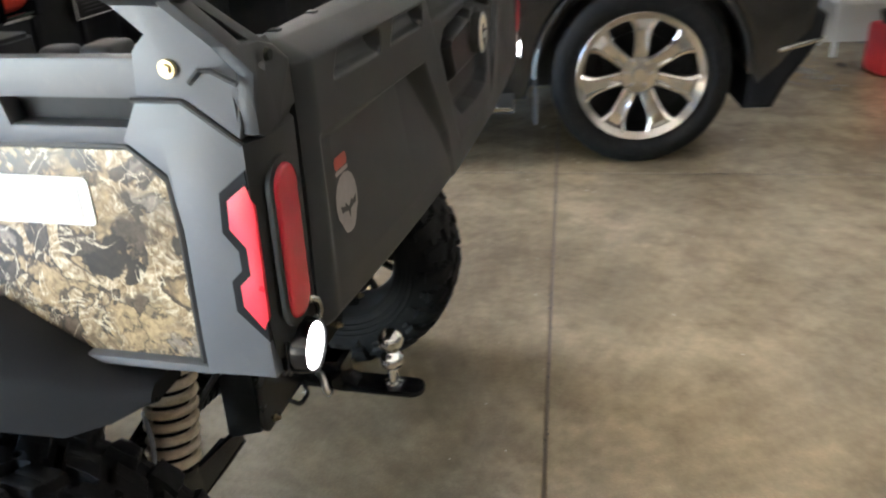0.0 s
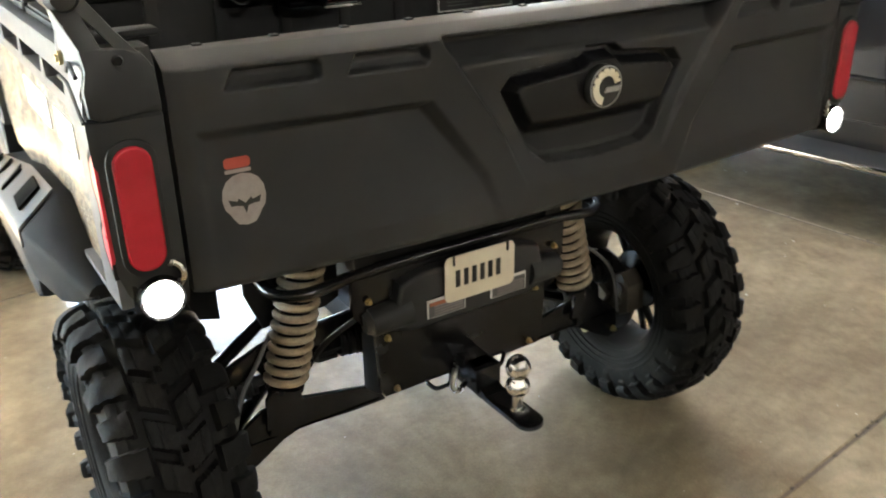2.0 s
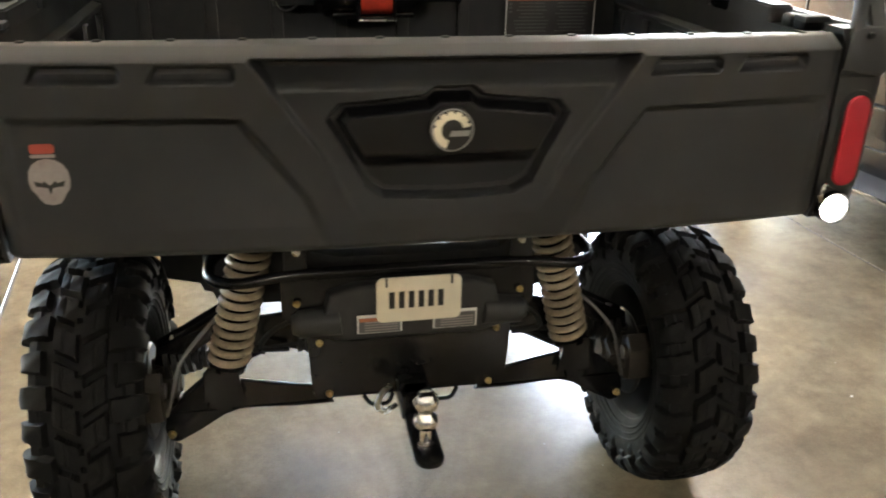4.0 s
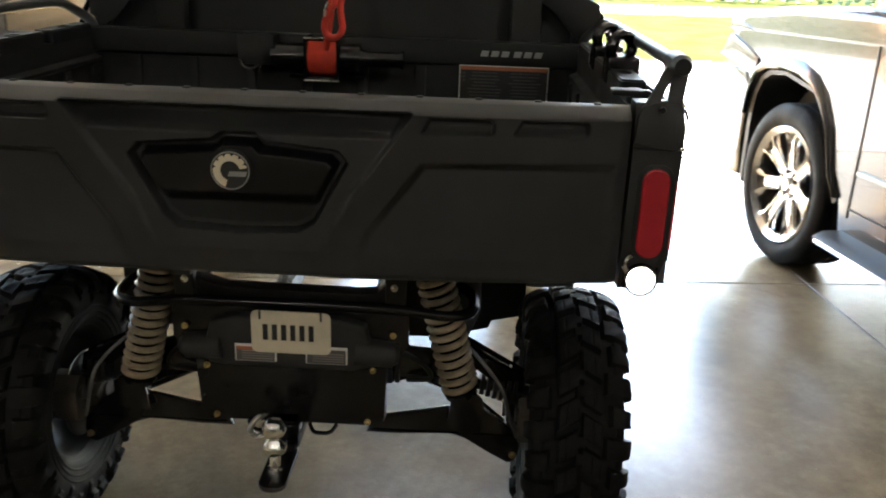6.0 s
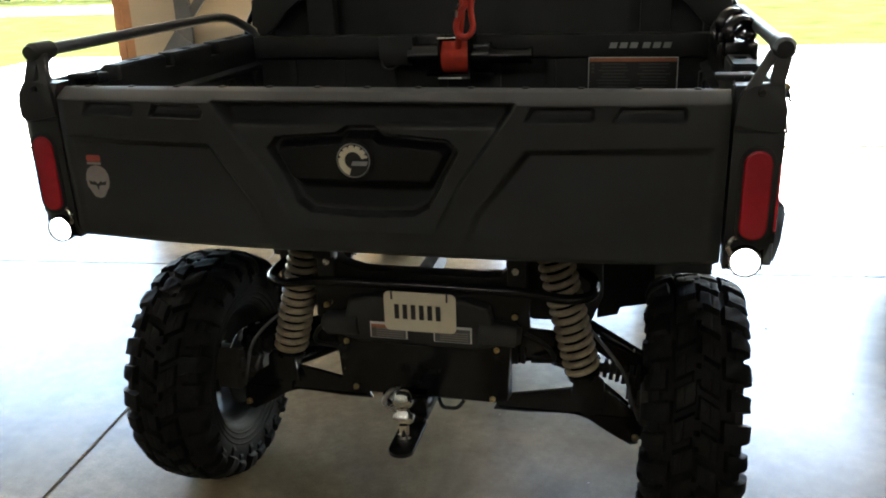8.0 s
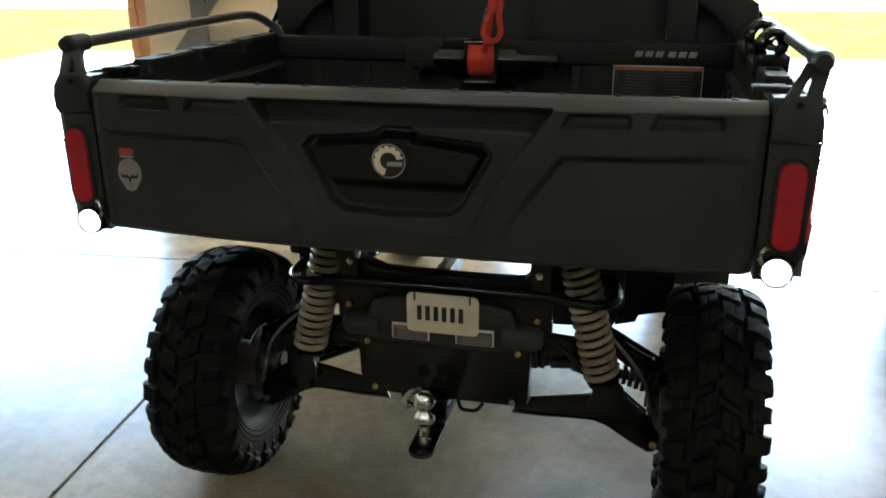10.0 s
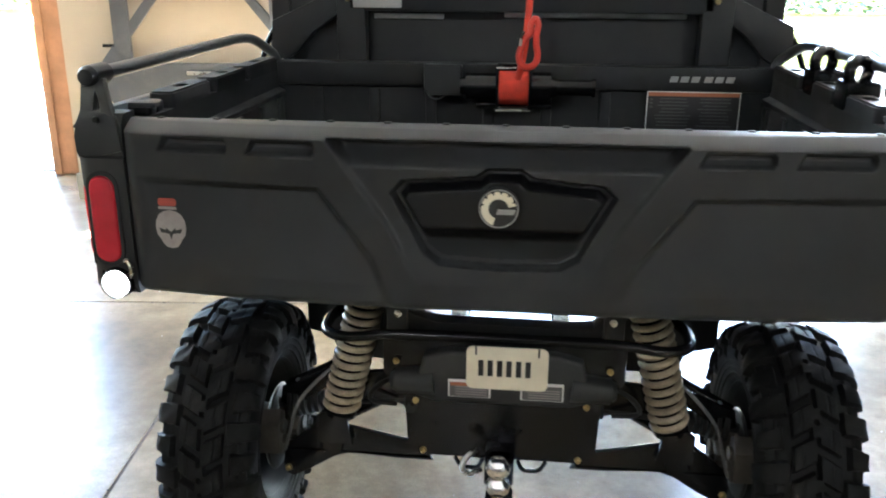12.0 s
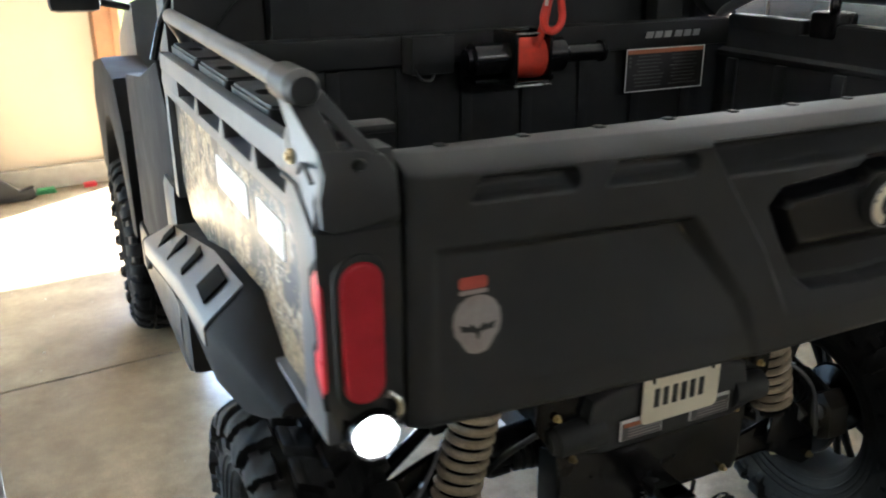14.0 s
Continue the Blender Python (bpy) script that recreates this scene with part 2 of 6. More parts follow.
ORANGE_WOOD = worn("orange_handle", (0.5, 0.2, 0.07), 0.5, 0, 0.15, 20, 200, 0.1)
BLUE_PLASTIC = worn("dark_blue_plastic", (0.03, 0.06, 0.08), 0.35, 0, 0.2, 20, 200, 0.1)
RED_PLASTIC = worn("red_plastic", (0.5, 0.02, 0.03), 0.4, 0, 0.15, 10, 200, 0.1)
LAMP_WHITE = glowing("ceiling_tube", (1.0, 0.95, 0.88), 4.0)


# ---- mesh helpers ----
def part(name, bm, mat, parent=None, label="", smooth=True, place=None):
    bmesh.ops.recalc_face_normals(bm, faces=bm.faces)
    me = bpy.data.meshes.new(name)
    bm.to_mesh(me)
    bm.free()
    me.materials.append(mat)
    ob = new(name, me)
    if smooth:
        me.shade_smooth()
        me.set_sharp_from_angle(angle=radians(38))
    if parent:
        ob.parent = parent
    if place is not None:
        ob.matrix_basis = place
    if label:
        ob["label"] = label
    return ob


def root(name, place, label, category, group="", kind=""):
    return_ob = new(name)
    return_ob.empty_display_size = 0.1
    return_ob.matrix_world = place
    return tagged(return_ob, label, category, group, kind)


def setting(name, bm, mat, label, category, place=ROOM, smooth=False):
    ob = part(name, bm, mat, None, "", smooth, place)
    return tagged(ob, label, category, "", "structure")


def fresh():
    return bmesh.new()


def box(bm, c, s, turn=None, bevel=0.0, segs=2):
    m = Matrix.Translation(c) @ (turn if turn is not None else Matrix()) @ Matrix.Diagonal((*s, 1))
    got = bmesh.ops.create_cube(bm, size=1, matrix=m)
    if bevel:
        edges = list({e for v in got["verts"] for e in v.link_edges})
        bmesh.ops.bevel(bm, geom=edges, offset=bevel, segments=segs, affect="EDGES", profile=0.6)
    return bm


def prism(bm, pts, axis, a, b, bevel=0.0, segs=2):
    """A flat outline of pairs, pushed from a to b along axis 0, 1 or 2."""
    def at(p, h):
        q = list(p)
        q.insert(axis, h)
        return q
    lo, hi = [bm.verts.new(at(p, a)) for p in pts], [bm.verts.new(at(p, b)) for p in pts]
    faces = [bm.faces.new(lo), bm.faces.new(hi)]
    n = len(pts)
    faces += [bm.faces.new((lo[i], lo[(i + 1) % n], hi[(i + 1) % n], hi[i])) for i in range(n)]
    bmesh.ops.recalc_face_normals(bm, faces=faces)
    if bevel:
        caps = [e for f in faces[:2] for e in f.edges]
        bmesh.ops.bevel(bm, geom=caps, offset=bevel, segments=segs, affect="EDGES", profile=0.6, clamp_overlap=True)
    return bm


def rod(bm, p, q, r, n=16, r2=None):
    p, q = Vector(p), Vector(q)
    d = q - p
    m = Matrix.Translation((p + q) / 2) @ d.to_track_quat("Z", "Y").to_matrix().to_4x4()
    bmesh.ops.create_cone(bm, cap_ends=True, segments=n, radius1=r, radius2=r if r2 is None else r2, depth=d.length, matrix=m)
    return bm


def tube(bm, path, r, n=12, closed=False):
    """A round bar along a row of points."""
    path = [Vector(p) for p in path]
    rings, up = [], None
    for i, p in enumerate(path):
        a = path[i - 1] if i or closed else p
        b = path[(i + 1) % len(path)] if i + 1 < len(path) or closed else p
        d = (b - a).normalized()
        if up is None:
            up = d.orthogonal().normalized()
        up = (up - d * up.dot(d)).normalized()
        side = d.cross(up)
        rr = r[i] if isinstance(r, (list, tuple)) else r
        rings.append([bm.verts.new(p + rr * (math.cos(t) * up + math.sin(t) * side)) for t in (2 * math.pi * k / n for k in range(n))])
    pairs = list(zip(rings, rings[1:])) + ([(rings[-1], rings[0])] if closed else [])
    for s, t in pairs:
        for k in range(n):
            bm.faces.new((s[k], s[(k + 1) % n], t[(k + 1) % n], t[k]))
    if not closed:
        bm.faces.new(rings[0])
        bm.faces.new(rings[-1])
    return bm


def rounded(points, radius, steps=5):
    """Round the inner corners of a row of points."""
    pts = [Vector(p) for p in points]
    out = [pts[0]]
    for a, b, c in zip(pts, pts[1:], pts[2:]):
        r = min(radius, (a - b).length * 0.48, (c - b).length * 0.48)
        p, q = b + (a - b).normalized() * r, b + (c - b).normalized() * r
        for k in range(steps + 1):
            t = k / steps
            out.append(p * (1 - t) ** 2 + b * 2 * t * (1 - t) + q * t * t)
    out.append(pts[-1])
    return out


def lathe(bm, profile, axis=0, n=48, centre=(0, 0, 0)):
    """Profile rows (along the axis, radius), turned round it."""
    rings = []
    for h, r in profile:
        ring = []
        for k in range(n):
            t = 2 * math.pi * k / n
            q = [r * math.cos(t), r * math.sin(t)]
            q.insert(axis, h)
            ring.append(bm.verts.new(Vector(q) + Vector(centre)))
        rings.append(ring)
    for s, t in zip(rings, rings[1:]):
        for k in range(n):
            bm.faces.new((s[k], s[(k + 1) % n], t[(k + 1) % n], t[k]))
    return bm, rings


def bolt_head(bm, c, r, out=(0, -1, 0), depth=0.008):
    c, out = Vector(c), Vector(out).normalized()
    rod(bm, c, c + out * 0.002, r * 1.45, 18)
    rod(bm, c + out * 0.002, c + out * (0.002 + depth), r, 6, r * 0.94)
    return bm


def round_rect(w, h, r, steps=5):
    out = []
    for cx, cy, a0 in ((w / 2 - r, h / 2 - r, 0), (-w / 2 + r, h / 2 - r, 90), (-w / 2 + r, -h / 2 + r, 180), (w / 2 - r, -h / 2 + r, 270)):
        for k in range(steps + 1):
            a = radians(a0 + 90 * k / steps)
            out.append((cx + r * math.cos(a), cy + r * math.sin(a)))
    return out


def shifted(pts, dx, dy):
    return [(x + dx, y + dy) for x, y in pts]



# ---- the garage ----
U_JOINTS = [-7.6, -4.345, -1.062, 2.22, 5.5, 7.6]
V_JOINTS = [-9.0, -7.06, -4.74, -2.42, -0.105, 2.213, 4.75]
HEIGHT = 3.3
GAP = 0.0042

setting("ground", box(fresh(), (0, 40, -0.3), (600, 600, 0.5)), GRASS, "mown green lawn reaching to the horizon", "lawn")
setting("driveway", box(fresh(), (0, 8.0, -0.06), (15.5, 6.3, 0.11)), DRIVE, "pale concrete driveway in front of the garage doors", "driveway")
setting("subfloor", box(fresh(), (0, -2.12, -0.0375), (15.2, 13.78, 0.07)), plain("joint_dirt", (0.10, 0.076, 0.052), 0.95),
                   "dark dirt in the sawn joints of the slab", "floor")

setting("lane", box(fresh(), (0, 24.6, -0.075), (160, 4.4, 0.07)), GRAVEL, "pale gravel lane across the lawn", "lane")
hedge_random = random.Random(11)
bm = fresh()
for k in range(9000):
    u, h = hedge_random.uniform(-42, 42), hedge_random.random()
    top = 2.2 + 1.1 * math.sin(u * 0.35) + 0.7 * math.sin(u * 1.3 + 1)
    p = Vector((u, 31 + hedge_random.uniform(-1.4, 1.4) * (1 - 0.5 * h), max(0.05, h * top)))
    a = Matrix.Rotation(hedge_random.uniform(0, 6.3), 3, "Z") @ Matrix.Rotation(hedge_random.uniform(-1.2, 1.2), 3, "X")
    w = hedge_random.uniform(0.06, 0.17)
    bm.faces.new([bm.verts.new(p + a @ Vector(q)) for q in ((-w, 0, 0), (0, 0, -w * 0.5), (w, 0, 0), (0, 0.1 * w, w * 0.7))])
hedge = part("hedge", bm, LEAF, None, "", False, ROOM)
tagged(hedge, "ragged green hedge of shrubs beyond the lawn", "hedge", "", "stuff")

# walls
setting("wall_back", box(fresh(), (0, -9.1, HEIGHT / 2), (15.4, 0.2, HEIGHT)), BACK_WALL, "plain grey back wall of the garage", "wall")
setting("wall_left", box(fresh(), (-7.7, -2.12, HEIGHT / 2), (0.2, 13.76, HEIGHT)), BACK_WALL, "plain grey side wall of the garage", "wall")
setting("wall_right", box(fresh(), (5.0, -2.12, HEIGHT / 2), (0.2, 13.76, HEIGHT)), PALE_WALL, "pale grey side wall of the garage", "wall")
setting("ceiling", box(fresh(), (0, -2.12, HEIGHT + 0.08), (15.6, 14.36, 0.16)), CEIL, "plain white garage ceiling", "ceiling")
# front wall round the two open doors
bm = fresh()
box(bm, (-1.479, 4.855, HEIGHT / 2), (2.616, 0.2, HEIGHT))
setting("wall_front_middle", bm, WALL, "beige wall between the two open garage doors", "wall")
setting("wall_front_left", box(fresh(), (-7.4, 4.855, HEIGHT / 2), (0.4, 0.2, HEIGHT)), WALL, "beige wall beside the open garage door", "wall")
setting("wall_front_right", box(fresh(), (6.2, 4.855, HEIGHT / 2), (2.8, 0.2, HEIGHT)), WALL, "beige wall beside the open garage door", "wall")
setting("wall_header", box(fresh(), (-1.0, 4.855, 3.0), (12.4, 0.19, 0.6)), WALL, "beige wall above the open garage doors", "wall")
setting("wall_pier", box(fresh(), (-1.78, 4.376, HEIGHT / 2), (1.411, 0.752, HEIGHT)), WALL, "beige boxed-out pier between the garage doors", "wall")
bm = fresh()
box(bm, (-1.78, 4.366, 0.0855), (1.442, 0.772, 0.171), bevel=0.008)
setting("pier_base", bm, BLOCK, "bare concrete block course at the foot of the pier", "wall base")
bm = fresh()
box(bm, (-0.614, 4.726, 0.064), (0.865, 0.05, 0.128), bevel=0.006)
setting("wall_base", bm, BLOCK, "bare concrete course at the foot of the wall", "wall base")
for name, u, w in (("door_jamb_right", -0.094, 0.134), ("door_jamb_left", -2.89, 0.185)):
    bm = fresh()
    box(bm, (u, 4.824, 1.34), (w, 0.27, 2.68), bevel=0.006)
    box(bm, (u + (0.05 if u > -1 else -0.05), 4.697, 1.34), (0.05, 0.04, 2.68), bevel=0.004)
    setting(name, bm, TIMBER, "brown wooden jamb of the open garage door", "door jamb")

setting("corner_bead", box(fresh(), (-1.076, 3.998, 1.2), (0.02, 0.012, 2.0), bevel=0.002), CEIL, "white corner strip on the pier", "trim")

# ceiling lights
def ceiling_light(u, v):
    thing = root("ceiling_light", ROOM @ pose(u, v, HEIGHT - 0.06), "long white ceiling tube light, switched on", "ceiling light", "ceiling lights")
    bm = fresh()
    box(bm, (0, 0, 0.025), (0.16, 1.22, 0.05), bevel=0.008)
    part("housing", bm, CEIL, thing)
    bm = fresh()
    for dx in (-0.04, 0.04):
        rod(bm, (dx, -0.58, -0.014), (dx, 0.58, -0.014), 0.013, 12)
    part("tube", bm, LAMP_WHITE, thing)
    lamp = new("ceiling_tube_lamp", bpy.data.lights.new("ceiling_tube_lamp", "AREA"))
    lamp.data.shape, lamp.data.size, lamp.data.size_y = "RECTANGLE", 0.12, 1.2
    lamp.data.energy, lamp.data.color = CEILING_WATTS, (1.0, 0.95, 0.88)
    lamp.matrix_world = ROOM @ pose(u, v, HEIGHT - 0.10)


CEILING_WATTS = 0.25
for u, v in ((-1.6, -4.4), (2.4, -4.4)):
    ceiling_light(u, v)


# ---- the utility vehicle ----
LIFT = 0.04                                # the body's own zero lies this high over the floor
utv = root("utility_vehicle", pose(0, 0.5, LIFT), "black side-by-side utility vehicle with camouflage side panels", "utility vehicle")
BASE = pose(0, -0.5, 0)


def upart(name, bm, mat, label="", parent=None, smooth=True):
    """A part of the vehicle, in the world's metres."""
    return part(name, bm, mat, parent or utv, label, smooth, BASE if parent is None else None)


def clamp01(v):
    return np.clip(v, 0.0, 1.0)


def inside(x, z, pts, soft=0.004):
    """1 inside a convex or simple outline, 0 outside, eased over soft metres."""
    best = np.full(x.shape, 1e9)
    odd = np.zeros(x.shape, bool)
    n = len(pts)
    for i in range(n):
        (ax, az), (bx, bz) = pts[i], pts[(i + 1) % n]
        dx, dz = bx - ax, bz - az
        t = clamp01(((x - ax) * dx + (z - az) * dz) / (dx * dx + dz * dz + 1e-12))
        best = np.minimum(best, np.hypot(x - ax - t * dx, z - az - t * dz))
        cross = (az > z) != (bz > z)
        with np.errstate(divide="ignore", invalid="ignore"):
            odd ^= cross & (x < ax + (z - az) * dx / (dz if abs(dz) > 1e-12 else 1e-12))
    signed = np.where(odd, best, -best)
    t = clamp01(signed / soft * 0.5 + 0.5)
    return t * t * (3 - 2 * t)


def mirrored(pts):
    return [(-x, z) for x, z in pts]


def tailgate_depth(x, z):
    """How far the outer face lies behind the emblem, over the tailgate's own outline."""
    y = 0.010 + 0.036 * (np.abs(x) / 0.68) ** 2.2
    panel = [(-0.628, 1.047), (-0.312, 1.041), (-0.222, 0.925), (-0.17, 0.80), (-0.628, 0.80)]
    for side in (panel, mirrored(panel)):
        edge = inside(x, z, side, 0.009)
        y += 0.025 * edge * (0.12 + 0.88 * clamp01((z - 0.88) / 0.155)) * (0.35 + 0.65 * clamp01((0.60 - np.abs(x)) / 0.24))
    # broad middle hollow under the overhanging top bar
    middle = [(-0.290, 1.128), (0.290, 1.128), (0.262, 1.086), (0.190, 0.985), (0.140, 0.885), (-0.140, 0.885), (-0.190, 0.985), (-0.262, 1.086)]
    y += 0.012 * inside(x, z, middle, 0.005) * clamp01((z - 0.885) / 0.09)
    lip = [(-0.286, 1.126), (0.286, 1.126), (0.256, 1.087), (-0.256, 1.087)]
    y += 0.032 * inside(x, z, lip, 0.007) * clamp01((z - 1.080) / 0.034)
    pod = [(-0.185, 1.040), (-0.167, 1.061), (-0.043, 1.071), (-0.026, 1.084), (0.032, 1.084), (0.048, 1.071), (0.166, 1.060), (0.184, 1.040), (0.128, 0.936), (0.098, 0.920), (0.0, 0.916), (-0.105, 0.922), (-0.130, 0.940)]
    well = [(-0.166, 1.035), (-0.156, 1.048), (-0.036, 1.058), (-0.022, 1.070), (0.028, 1.070), (0.040, 1.058), (0.154, 1.047), (0.165, 1.035), (0.112, 0.935), (-0.112, 0.935)]
    # a groove round the raised upper field; below the step the whole pod lies sunk
    rise = clamp01((z - 0.958) / 0.034)
    y += 0.023 * inside(x, z, pod, 0.004) - 0.031 * inside(x, z, well, 0.006) * rise * rise * (3 - 2 * rise)
    for a, b in ((-0.588, -0.468), (-0.430, -0.314), (0.310, 0.426), (0.462, 0.582)):
        slot = [(a, 1.099), (a + 0.003, 1.104), (a + 0.012, 1.121), (b - 0.005, 1.121), (b, 1.116), (b, 1.104), (b - 0.004, 1.099)]
        y += 0.017 * inside(x, z, slot, 0.004) * (0.45 + 0.55 * clamp01((z - 1.099) / 0.012))
    y += 0.034 * clamp01((z - 1.127) / 0.019) ** 1.25
    y += 0.05 * clamp01((0.850 - z) / 0.03) ** 2
    y += 0.011 * clamp01((np.abs(x) - 0.630) / 0.025) ** 2
    # faint sag of a large moulding
    y += 0.0012 * np.sin(x * 9.0 + 1.0) * np.sin(z * 17.0)
    return y


def tailgate():
    nx, nz = 560, 170
    xs, zs = np.linspace(-0.655, 0.655, nx), np.linspace(0.826, 1.146, nz)
    gx, gz = np.meshgrid(xs, zs)
    low = 0.835 + 0.004 * np.cos(gx * 9)
    gz = low + (gz - 0.826) / 0.320 * (1.146 - low)
    gy = tailgate_depth(gx, gz)
    well = [(-0.176, 1.038), (-0.162, 1.055), (-0.040, 1.065), (-0.025, 1.077), (0.030, 1.077), (0.044, 1.065), (0.160, 1.054), (0.175, 1.038), (0.122, 0.943), (0.094, 0.930), (0.0, 0.926), (-0.100, 0.931), (-0.124, 0.947)]
    keep = inside(gx, gz, well, 0.001) > 0.5
    inlaid = keep[:-1, :-1] & keep[1:, :-1] & keep[:-1, 1:] & keep[1:, 1:]
    bm = fresh()
    front = [[bm.verts.new((gx[j, i], gy[j, i], gz[j, i])) for i in range(nx)] for j in range(nz)]
    for j in range(nz - 1):
        for i in range(nx - 1):
            if not inlaid[j, i]:
                bm.faces.new((front[j][i], front[j][i + 1], front[j + 1][i + 1], front[j + 1][i]))
    rim = front[0] + [front[j][-1] for j in range(1, nz)] + front[-1][-2::-1] + [front[j][0] for j in range(nz - 2, 0, -1)]
    back = [bm.verts.new((v.co.x, 0.096 if v.co.z > 1.135 else 0.12, v.co.z)) for v in rim]
    n = len(rim)
    for i in range(n):
        bm.faces.new((rim[i], rim[(i + 1) % n], back[(i + 1) % n], back[i]))
    bm.faces.new(back)
    bmesh.ops.delete(bm, geom=[v for v in bm.verts if not v.link_faces], context="VERTS")
    gate = upart("tailgate", bm, BLACK_PLASTIC, "moulded black plastic tailgate with a sunken centre panel")
    # smoother inlay in the centre well
    bm = fresh()
    made = {}
    for j in range(nz - 1):
        for i in range(nx - 1):
            corners = ((j, i), (j, i + 1), (j + 1, i + 1), (j + 1, i))
            if inlaid[j, i]:
                for q in corners:
                    if q not in made:
                        made[q] = bm.verts.new((gx[q], gy[q], gz[q]))
                bm.faces.new([made[q] for q in corners])
    upart("centre_inlay", bm, GLOSS_PLASTIC, "smooth glossy black inlay", gate)
    # pips along the top edge
    for k in range(13):
        bm = fresh()
        box(bm, (-0.6 + k * 0.1, 0.090, 1.146), (0.012, 0.012, 0.005), bevel=0.002)
        upart("edge_pip", bm, BED_PLASTIC, parent=gate)
    # emblem: a toothed arc round a dark middle, with a plain slanted bar
    EX, EZ = -0.005, 1.027
    bm = fresh()
    lathe(bm, [(0.014, 0.0), (-0.002, 0.001), (-0.002, 0.0315), (0.0, 0.033), (0.014, 0.033)], 1, 40, (EX, 0.0, EZ))
    disc = upart("emblem", bm, INK, "round black emblem with a cream toothed ring")
    bm = fresh()
    steps = 66
    arcs = []
    for k in range(steps + 1):
        deg = 12 + 240 * k / steps
        tooth = max(0.0, 1 - abs(((deg - 12) % 28) - 14) / 5.0) if deg < 190 else 0.0
        arcs.append([bm.verts.new((EX + r * math.cos(radians(deg)), y, EZ + r * math.sin(radians(deg)))) for r, y in ((0.0165, -0.004), (0.0285 - 0.006 * tooth, -0.004), (0.0285 - 0.006 * tooth, -0.0015), (0.0165, -0.0015))])
    for p, q in zip(arcs, arcs[1:]):
        for n in range(4):
            bm.faces.new((p[n], p[(n + 1) % 4], q[(n + 1) % 4], q[n]))
    bm.faces.new(arcs[0])
    bm.faces.new(arcs[-1])
    upart("toothed_arc", bm, CREAM, parent=disc)
    bm = fresh()
    tube(bm, [(EX + 0.0315 * math.cos(t), -0.002, EZ + 0.0315 * math.sin(t)) for t in np.linspace(0, 2 * math.pi, 41)[:-1]], 0.0013, 6, True)
    upart("rim_ring", bm, SILVER, parent=disc)
    bm = fresh()
    prism(bm, [(EX - 0.004, EZ - 0.009), (EX + 0.025, EZ - 0.009), (EX + 0.028, EZ - 0.001), (EX - 0.001, EZ - 0.001)], 1, -0.0045, -0.001)
    upart("bar", bm, SILVER, parent=disc)
    # decals
    def skin(pts, lift, name, mat, label):
        bm = fresh()
        cx, cz = sum(p[0] for p in pts) / len(pts), sum(p[1] for p in pts) / len(pts)
        ring = [bm.verts.new((x, float(tailgate_depth(np.array(x), np.array(z))) - lift, z)) for x, z in pts]
        mid = bm.verts.new((cx, float(tailgate_depth(np.array(cx), np.array(cz))) - lift, cz))
        for i in range(len(ring)):
            bm.faces.new((ring[i], ring[(i + 1) % len(ring)], mid))
        return upart(name, bm, mat, label, gate)
    half = [(0.0, 0.033), (0.012, 0.0305), (0.021, 0.0245), (0.0268, 0.014), (0.0285, 0.001), (0.0262, -0.012), (0.0205, -0.019), (0.0168, -0.026), (0.011, -0.0335), (0.0, -0.036)]
    egg = half + [(-x, z) for x, z in half[-2:0:-1]]
    skin(shifted(egg, -0.580, 0.960), 0.0012, "decal", DECAL_PALE, "pale rounded decal with a dark antler mark")
    antler = [(0, -0.017), (0.0035, -0.007), (0.012, -0.0052), (0.0185, -0.005), (0.0215, 0.004), (0.0175, -0.0018), (0.0112, -0.0022), (0.0082, 0.004), (0.0066, -0.0032), (0, -0.0052)]
    antler += [(-x, z) for x, z in antler[-2:0:-1]]
    skin(shifted(antler, -0.58, 0.957), 0.0024, "decal_mark", INK, "")
    skin(shifted(round_rect(0.034, 0.014, 0.005), -0.584, 1.007), 0.0012, "decal", DECAL_RED, "small red and pale decal")
    skin(shifted(round_rect(0.034, 0.005, 0.002), -0.584, 0.9965), 0.0012, "decal", DECAL_PALE, "")
    return gate


gate = tailgate()


